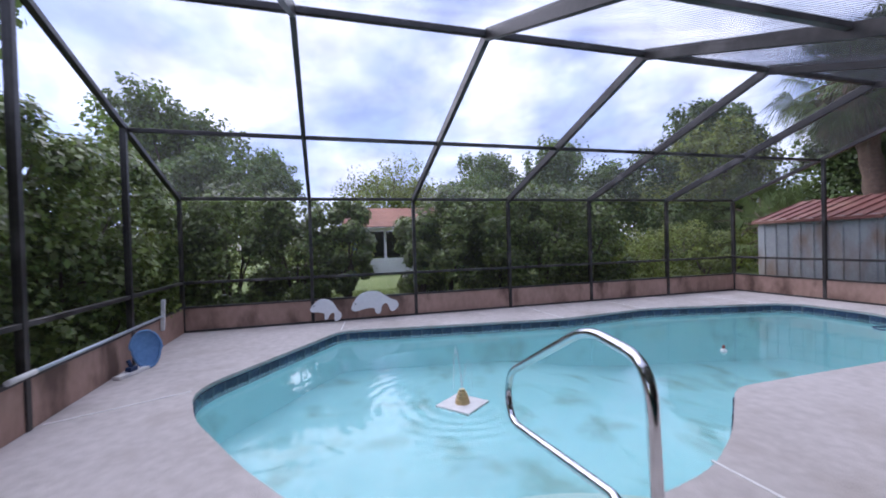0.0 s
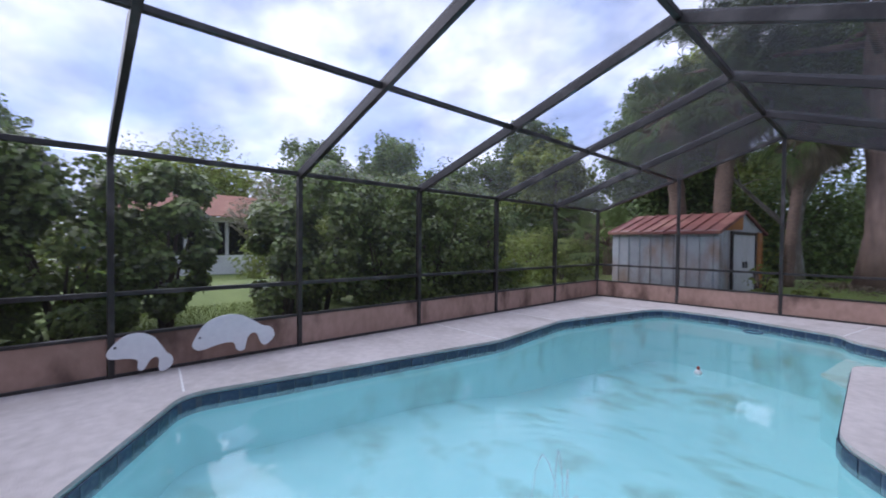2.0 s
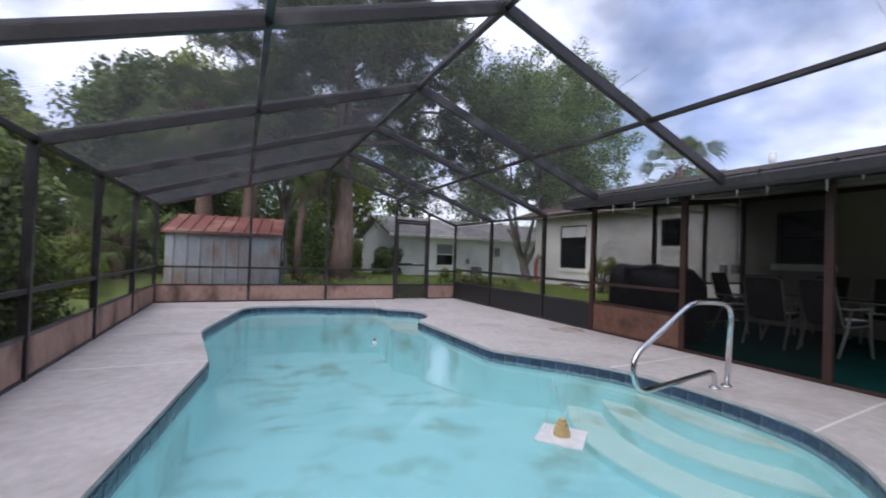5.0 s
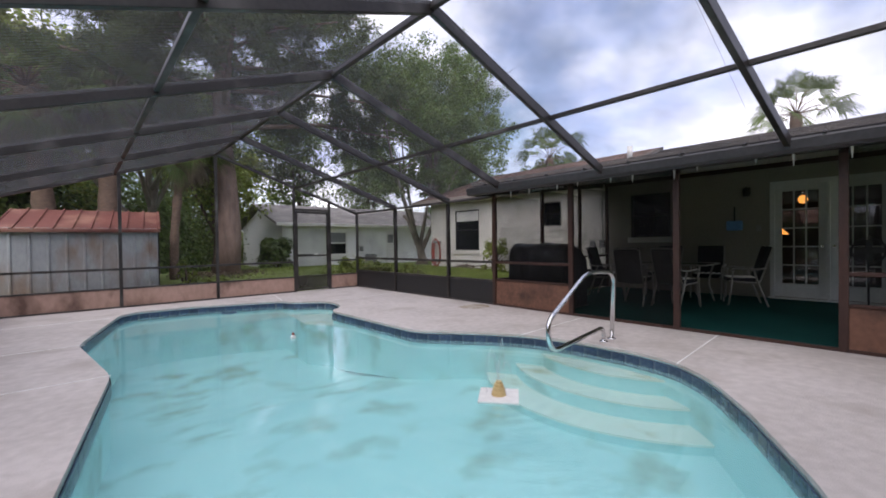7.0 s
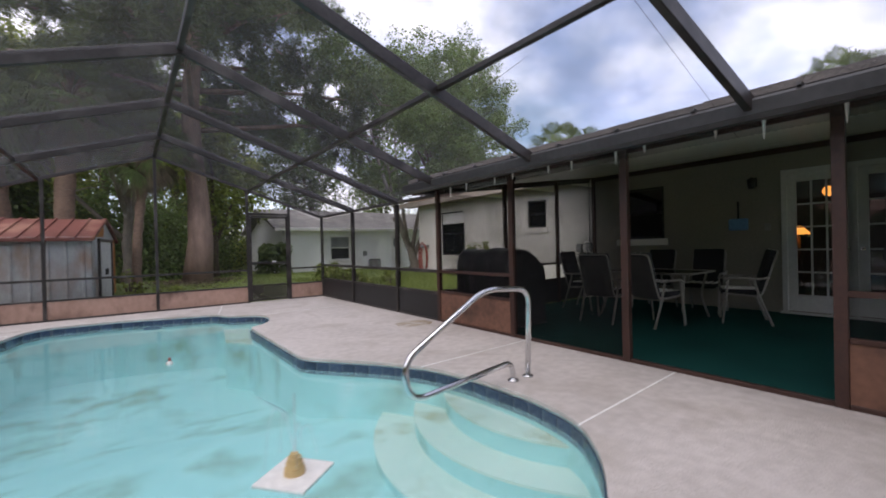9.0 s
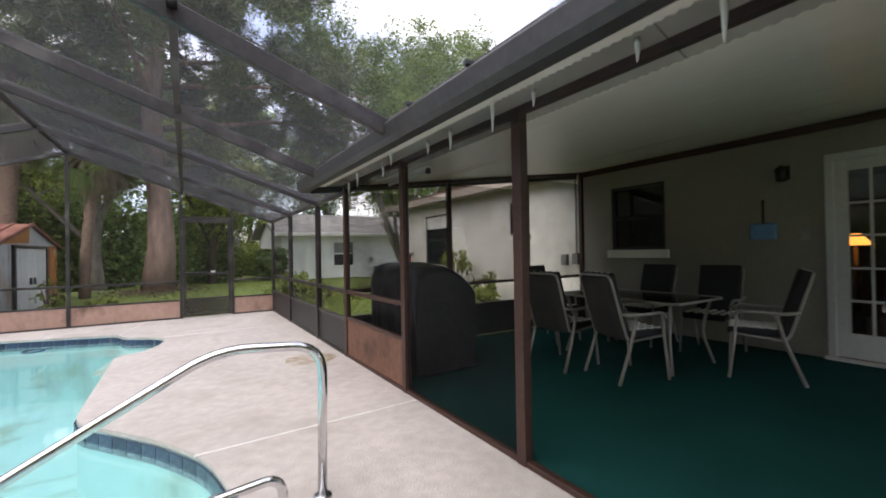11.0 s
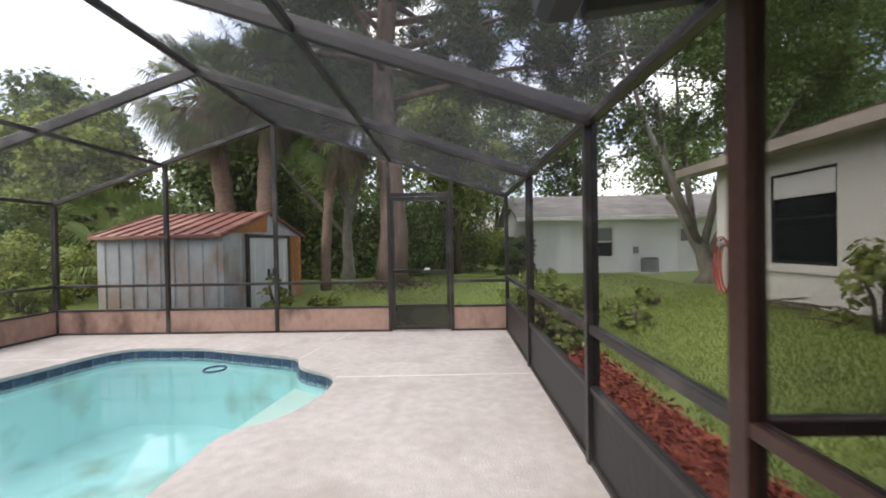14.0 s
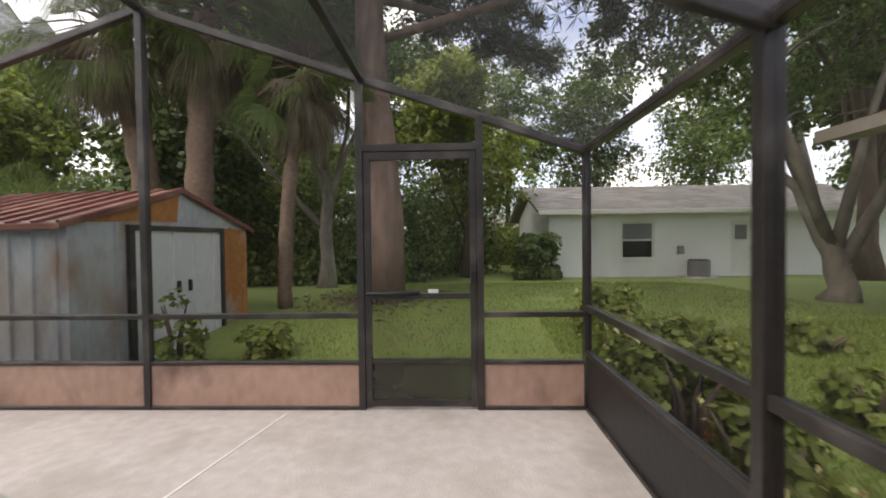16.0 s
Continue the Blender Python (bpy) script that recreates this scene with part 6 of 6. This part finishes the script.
for x in (-0.28, 0.28):
    for y in (-0.5, 0.5):
        part("caster", tube(B(), [(x - 0.02, y, 0.03), (x + 0.02, y, 0.03)], 0.03, 10), M_black, gr)


def patio_chair(at, rz, cushion, group="chairs round the patio table"):
    """A sling chair that faces +x: bent frame, four legs, arms, sling or printed cushion."""
    label = "patio chair with a black and white printed cushion" if cushion else "grey sling patio chair with a pale metal frame"
    c = thing("patio_chair", label, "chair", (*at, 0.0), rz, group)
    for s in (-1, 1):
        y = 0.26 * s
        part("leg", tube(B(), rounded([(0.27, y, 0.0), (0.22, y, 0.40), (0.20, y, 0.62)], 0.06, 3), 0.014, 8), M_frame, c)
        part("leg", tube(B(), rounded([(-0.30, y, 0.0), (-0.16, y, 0.38), (-0.10, y, 0.62)], 0.06, 3), 0.016, 8), M_frame, c)
        part("armrest", tube(B(), rounded([(0.24, y * 1.06, 0.60), (0.18, y * 1.06, 0.655), (-0.14, y * 1.06, 0.64), (-0.27, y, 0.66)], 0.05, 3), [0.016] * 12, 8), M_frame, c)
    part("back_frame", tube(B(), rounded([(0.26, -0.235, 0.43), (-0.18, -0.235, 0.39), (-0.37, -0.235, 1.02), (-0.37, 0.235, 1.02), (-0.18, 0.235, 0.39), (0.26, 0.235, 0.43)], 0.07, 4), 0.013, 8), M_frame, c)
    bm = B()
    pr = [(0.26, 0.435), (0.05, 0.405), (-0.16, 0.395), (-0.20, 0.44), (-0.28, 0.70), (-0.365, 1.005)]
    rows = [[bm.verts.new((x, y, z - 0.012 * (1 - (y / 0.23) ** 2))) for y in (-0.228, -0.1, 0, 0.1, 0.228)] for x, z in pr]
    for a, b in zip(rows, rows[1:]):
        for i in range(4):
            bm.faces.new((a[i], a[i + 1], b[i + 1], b[i])).smooth = True
    bmesh.ops.solidify(bm, geom=bm.faces[:], thickness=0.006)
    part("sling", bm, M_sling, c)
    if cushion:
        seat = part("seat_cushion", box(B(), (0.05, 0, 0.455), (0.46, 0.45, 0.07), bevel=0.02), M_cushion, c)
        back = part("back_cushion", box(B(), (-0.25, 0, 0.75), (0.07, 0.45, 0.60), ry=-16, bevel=0.02), M_cushion, c)
        for i in range(5):
            bm = B()
            y = -0.18 + 0.09 * i
            tube(bm, [(-0.172 - 0.155 * k / 10, y + 0.022 * (-1) ** k, 0.50 + 0.54 * k / 10) for k in range(11)], 0.011, 5)
            part("print_line", bm, M_patt, back)
            bm = B()
            tube(bm, [(-0.16 + 0.42 * k / 10, y + 0.022 * (-1) ** k, 0.492) for k in range(11)], 0.010, 5)
            part("print_line", bm, M_patt, seat)
    return c


patio_chair((1.87, -6.80), 3, True)
patio_chair((2.05, -7.46), -16, True)
patio_chair((2.72, -5.86), -84, True)
patio_chair((3.62, -6.70), 176, True)
patio_chair((3.70, -7.50), 186, True)
patio_chair((3.12, -8.22), 112, True)
tb = thing("patio_table", "oblong glass-topped patio table with dark metal legs", "table", (2.78, -7.08, 0.0))
part("tabletop", box(B(), (0, 0, 0.715), (0.95, 1.5, 0.012), bevel=0.004), glass_sheet("table_glass", (0.55, 0.60, 0.58), 1.5, 0.05), tb)
part("rim", tube(B(), rounded([(-0.48, 0, 0.715), (-0.48, -0.755, 0.715), (0.48, -0.755, 0.715), (0.48, 0.755, 0.715), (-0.48, 0.755, 0.715), (-0.48, 0, 0.715)], 0.1, 4), 0.015, 8), M_frame, tb)
for x in (-0.4, 0.4):
    for y in (-0.65, 0.65):
        part("leg", tube(B(), rounded([(x, y, 0.70), (x * 0.8, y * 0.9, 0.35), (x * 1.05, y * 1.02, 0.0)], 0.1, 3), 0.018, 8), M_frame, tb)
fan = thing("pedestal_fan", "black round pedestal fan on the porch", "fan", (3.9, -9.75, 0.0), 200)
part("base", tube(B(), [(0, 0, 0), (0, 0, 0.03)], [0.2, 0.17], 18), M_black, fan)
part("stem", tube(B(), [(0, 0, 0.03), (0, 0, 0.82)], 0.016, 8), M_black, fan)
part("motor", tube(B(), [(-0.12, 0, 0.95), (0.0, 0, 0.95)], [0.05, 0.07], 12), M_black, fan)
bm = B()
for r in (0.06, 0.10, 0.14, 0.18, 0.21):
    tube(bm, [(0.05, r * math.cos(a), 0.95 + r * math.sin(a)) for a in np.linspace(0, 6.2832, 25)], 0.005, 4, cap=False)
tube(bm, [(0.0, 0.21 * math.cos(a), 0.95 + 0.21 * math.sin(a)) for a in np.linspace(0, 6.2832, 25)], 0.012, 5, cap=False)
part("guard", bm, M_black, fan)
for k in range(4):
    part("blade", box(B(), (0.025, 0.1 * math.cos(k * 1.57), 0.95 + 0.1 * math.sin(k * 1.57)), (0.006, 0.16, 0.09), rx=math.degrees(k * 1.57)), M_black, fan)
sc = thing("hanging_scoop", "blue dustpan scoop hanging on the porch wall", "dustpan", (HX - 0.03, -7.80, 1.34))
part("pan", box(B(), (0, 0, 0.11), (0.04, 0.28, 0.20), bevel=0.03), M_bluep, sc)
part("handle", tube(B(), [(0, 0, 0.2), (0, 0, 0.50)], 0.014, 8), M_black, sc)
wl_ = thing("wall_lantern", "dark metal wall lantern, unlit", "wall lamp", (HX - 0.02, -8.02, 2.08))
part("plate", box2(B(), (-0.01, -0.05, -0.02), (0.018, 0.05, 0.14), 0.004), M_black, wl_)
part("shade", tube(B(), [(-0.10, 0, -0.05), (-0.10, 0, 0.10), (-0.10, 0, 0.14)], [0.05, 0.065, 0.01], 8), M_black, wl_)
part("arm", tube(B(), [(0, 0, 0.1), (-0.10, 0, 0.13)], 0.008, 6), M_black, wl_)
sw = thing("switch_plate", "small dark switch box on the porch wall", "switch", (HX - 0.012, -8.20, 1.39))
part("plate", box(B(), (0, 0, 0), (0.02, 0.08, 0.12), bevel=0.004), M_frame, sw)
tl = thing("tube_light", "white fluorescent tube light under the porch ceiling", "ceiling light", (0.5, -5.72, 2.165))
part("tube", tube(B(), [(0.0, -0.48, -0.035), (0.0, 0.48, -0.035)], 0.02, 10), M_foam, tl)
part("housing", box(B(), (0.0, 0, 0.008), (0.07, 1.02, 0.04), ry=-7, bevel=0.006), M_trimw, tl)
for y in (-0.5, 0.5):
    part("socket", box(B(), (0, y, -0.03), (0.05, 0.03, 0.06), bevel=0.004), M_black, tl)
cb = thing("electric_cable", "thin black cable hanging along the ceiling", "cable", (0, 0, 0))
part("wire", tube(B(), [(0.5, -5.22, 2.15), (0.42, -5.18, 2.07), (0.30, -5.16, 2.04), (0.15, -5.14, 2.09), (0.06, -5.12, 2.10)], 0.006, 6), M_black, cb)
pp = thing("conduit", "grey electrical conduit on the house wall", "pipe", (HX - 0.025, -4.93, 0.0))
part("pipe", tube(B(), [(0, 0, 2.6), (0, 0, 1.2)], 0.012, 8), M_fence, pp)
for y, z in ((0.0, 1.10), (0.26, 1.08)):
    part("box", box(B(), (-0.02, y, z), (0.08, 0.13, 0.20), bevel=0.008), M_fence, pp)
for k in range(11):
    rr = random.Random(900 + k)
    t = thing("drip_stain", "pale mineral drip hanging from the porch eave", "mineral drip", (-0.25 + 0.12 * rr.random(), -5.5 - 0.42 * k - 0.2 * rr.random(), 2.10), group="drips under the eave")
    L = rr.uniform(0.07, 0.20)
    part("drip", tube(B(), [(0, 0, 0), (0.003, 0, -L * 0.6), (0, 0, -L)], [0.014, 0.009, 0.003], 6), M_foam, t)
hose = thing("garden_hose", "coiled red garden hose on a wall hanger", "garden hose", (4.19, 1.46, 0.0), 90)
for k in range(6):
    bm = B()
    tube(bm, [((0.18 + 0.01 * k) * math.cos(a), -0.05 + 0.022 * k, 0.80 + (0.44 + 0.02 * k) * math.sin(a) + 0.02 * (k % 2)) for a in np.linspace(0, 6.2832, 33)], 0.011, 6, cap=False)
    part("coil", bm, M_hose, hose)
part("hanger", tube(B(), [(0.0, -0.20, 1.22), (0.0, 0.0, 1.22), (0.0, 0.12, 1.22)], 0.05, 10), M_fence, hose)

# ---- beds and lawn ----
bm = B()
nx, ny = 8, 40
gv = []
for i in range(nx + 1):
    row = []
    for j in range(ny + 1):
        y = -4.95 + 5.1 * j / ny
        x = 0.06 + (0.86 + 0.14 * noise.noise((0, y * 1.3, 5))) * i / nx
        rim = math.sin(math.pi * min(max(i / nx, 0.02), 0.98)) ** 0.4
        row.append(bm.verts.new((x, y, ground_z(x, y) - 0.03 + 0.075 * rim + 0.02 * noise.noise((x * 6, y * 6, 1)))))
    gv.append(row)
for i in range(nx):
    for j in range(ny):
        bm.faces.new((gv[i][j], gv[i + 1][j], gv[i + 1][j + 1], gv[i][j + 1])).smooth = True
bed = tagged(part("mulch_bed", bm, M_mulch), "strip of red wood-chip mulch beside the screen wall", "mulch bed", kind="stuff")
rng = np.random.default_rng(50)
n = 5200
x, y = rng.uniform(0.08, 0.88, n), rng.uniform(-4.9, 0.1, n)
z = np.array([ground_z(a, b) for a, b in zip(x, y)]) + 0.05
chips = part("mulch_chips", quads("mulch_chips", leaf_quads(np.stack([x, y, z], 1), 0.06, 0.22, rng, flat=1.0, out=np.array([[0, 0, -0.0]]) + rng.normal(size=(n, 3)) * np.array([1, 1, 0.15]))), M_mulch)
tagged(chips, "loose red mulch chips scattered on the bed", "mulch", kind="stuff")
rng = np.random.default_rng(51)
P = []
for x0, x1, y0, y1, n in ((0.95, 4.3, -4.9, 2.0, 46000), (-3.5, 4.5, 0.3, 8.0, 42000), (-8.0, -3.5, 0.2, 1.0, 4000), (-7.6, -7.1, -11, 2.0, 12000), (-9.5, -7.6, -9, -6.8, 6000), (0.15, 1.05, 1.4, 3.0, 4000)):
    P.append(np.stack([rng.uniform(x0, x1, n), rng.uniform(y0, y1, n)], 1))
P = np.concatenate(P)
keep = np.array([noise.noise((a * 0.9, b * 0.9, 3)) > -0.6 for a, b in P])
P = P[keep]
Z = np.array([ground_z(a, b) + 0.03 * noise.noise((a * 0.4, b * 0.4, 0)) - 0.006 for a, b in P])
Q = np.column_stack([P, Z])
n = len(Q)
up = np.column_stack([rng.normal(size=n) * 0.5, rng.normal(size=n) * 0.5, np.ones(n)]) * rng.uniform(0.025, 0.06, n)[:, None]
sd = rng.normal(size=(n, 3))
sd[:, 2] = 0
sd /= np.linalg.norm(sd, axis=1)[:, None] + 1e-9
V = np.stack([Q - sd * 0.005, Q + sd * 0.005, Q + up + sd * 0.0012, Q + up - sd * 0.0012], 1)
tagged(part("grass", quads("grass", V), M_blade), "short green lawn grass blades", "grass", kind="stuff")
# raked twigs by the house wall
tw = B()
rr = random.Random(77)
for k in range(40):
    a = Vector((rr.uniform(3.5, 4.2), rr.uniform(-1.6, -0.1), ground_z(4, -0.8) + rr.uniform(0.03, 0.14)))
    b = a + Vector((rr.uniform(-.3, .3), rr.uniform(-.5, .5), rr.uniform(-.03, .05)))
    tube(tw, [a, a.lerp(b, 0.5) + Vector((0, 0, 0.02)), b], [0.012, 0.009, 0.004], 5)
tagged(part("brush_pile", tw, M_bark), "low pile of dry twigs against the house wall", "twigs", kind="stuff")
rng = np.random.default_rng(52)
n = 1500
a = rng.uniform(0, 6.283, n)
r = np.abs(rng.normal(size=n)) * 0.5 + 0.3
C = np.stack([-2.35 + r * np.cos(a), 4.0 + r * np.sin(a), np.zeros(n)], 1)
C[:, 2] = [ground_z(p[0], p[1]) + 0.03 for p in C]
tagged(part("pine_straw", quads("pine_straw", leaf_quads(C, 0.12, 0.12, rng, flat=1.0, out=rng.normal(size=(n, 3)) * np.array([1, 1, 0.1]))), M_palmdead), "brown fallen needles round the pine's foot", "pine straw", kind="stuff")

# old stain on the deck
bm = B()
pts = [(-0.42 + (0.30 + 0.07 * noise.noise((math.cos(a) * 2, math.sin(a) * 2, 3))) * math.cos(a), -4.9 + (0.26 + 0.08 * noise.noise((math.cos(a) * 2, math.sin(a) * 2, 7))) * math.sin(a)) for a in np.linspace(0, 2 * math.pi, 40)[:-1]]
vs = [bm.verts.new((x, y, 0.0015)) for x, y in pts]
bm.faces.new(vs)
M_patch = mat("ochre_stain", (0.36, 0.28, 0.17), (0.26, 0.20, 0.13), 0.9, 30, 3, 0.3, stain=(0.50, 0.45, 0.40, 5.0), stain_at=(0.40, 0.60))
part("stain", bm, M_patch, deck, "ochre stain on the concrete")

# ---- waterline tiles ----
ring = [Vector(p) for p in EDGE]
total = sum((b - a).length for a, b in zip(ring, ring[1:] + ring[:1]))
count = int(total / 0.156)
bm = B()
box(bm, (0, 0, 0), (0.150, 0.014, 0.122), bevel=0.004)
tile_mesh = bpy.data.meshes.new("tile")
bm.to_mesh(tile_mesh)
bm.free()
tile_mesh.materials.append(M_tile)

seg = [(a, b) for a, b in zip(ring, ring[1:] + ring[:1])]
area = sum(a.x * b.y - b.x * a.y for a, b in seg)
inward = 1 if area > 0 else -1
pos, k = 0.0, 0
for a, b in seg:
    d = (b - a).length
    t = (b - a).normalized()
    nrm = Vector((-t.y, t.x)) * inward
    while k * total / count < pos + d:
        p = a + t * (k * total / count - pos) + nrm * 0.006
        ob = new("tile", tile_mesh)
        ob.parent = pool
        ob.matrix_basis = pose(p.x, p.y, -0.106, 0, 0, math.degrees(math.atan2(t.y, t.x)))
        k += 1
    pos += d
bm = B()
lo = [bm.verts.new((p.x, p.y, -0.172)) for p in ring]
hi = [bm.verts.new((p.x, p.y, -0.040)) for p in ring]
for i in range(len(ring)):
    j = (i + 1) % len(ring)
    t = (ring[j] - ring[i]).normalized()
    bm.faces.new((lo[i], lo[j], hi[j], hi[i]))
for i, v in enumerate(lo + hi):
    j = i % len(ring)
    t = (ring[(j + 1) % len(ring)] - ring[j - 1]).normalized()
    v.co += Vector((-t.y, t.x, 0)) * inward * 0.007
part("grout_band", bm, M_grout, pool)
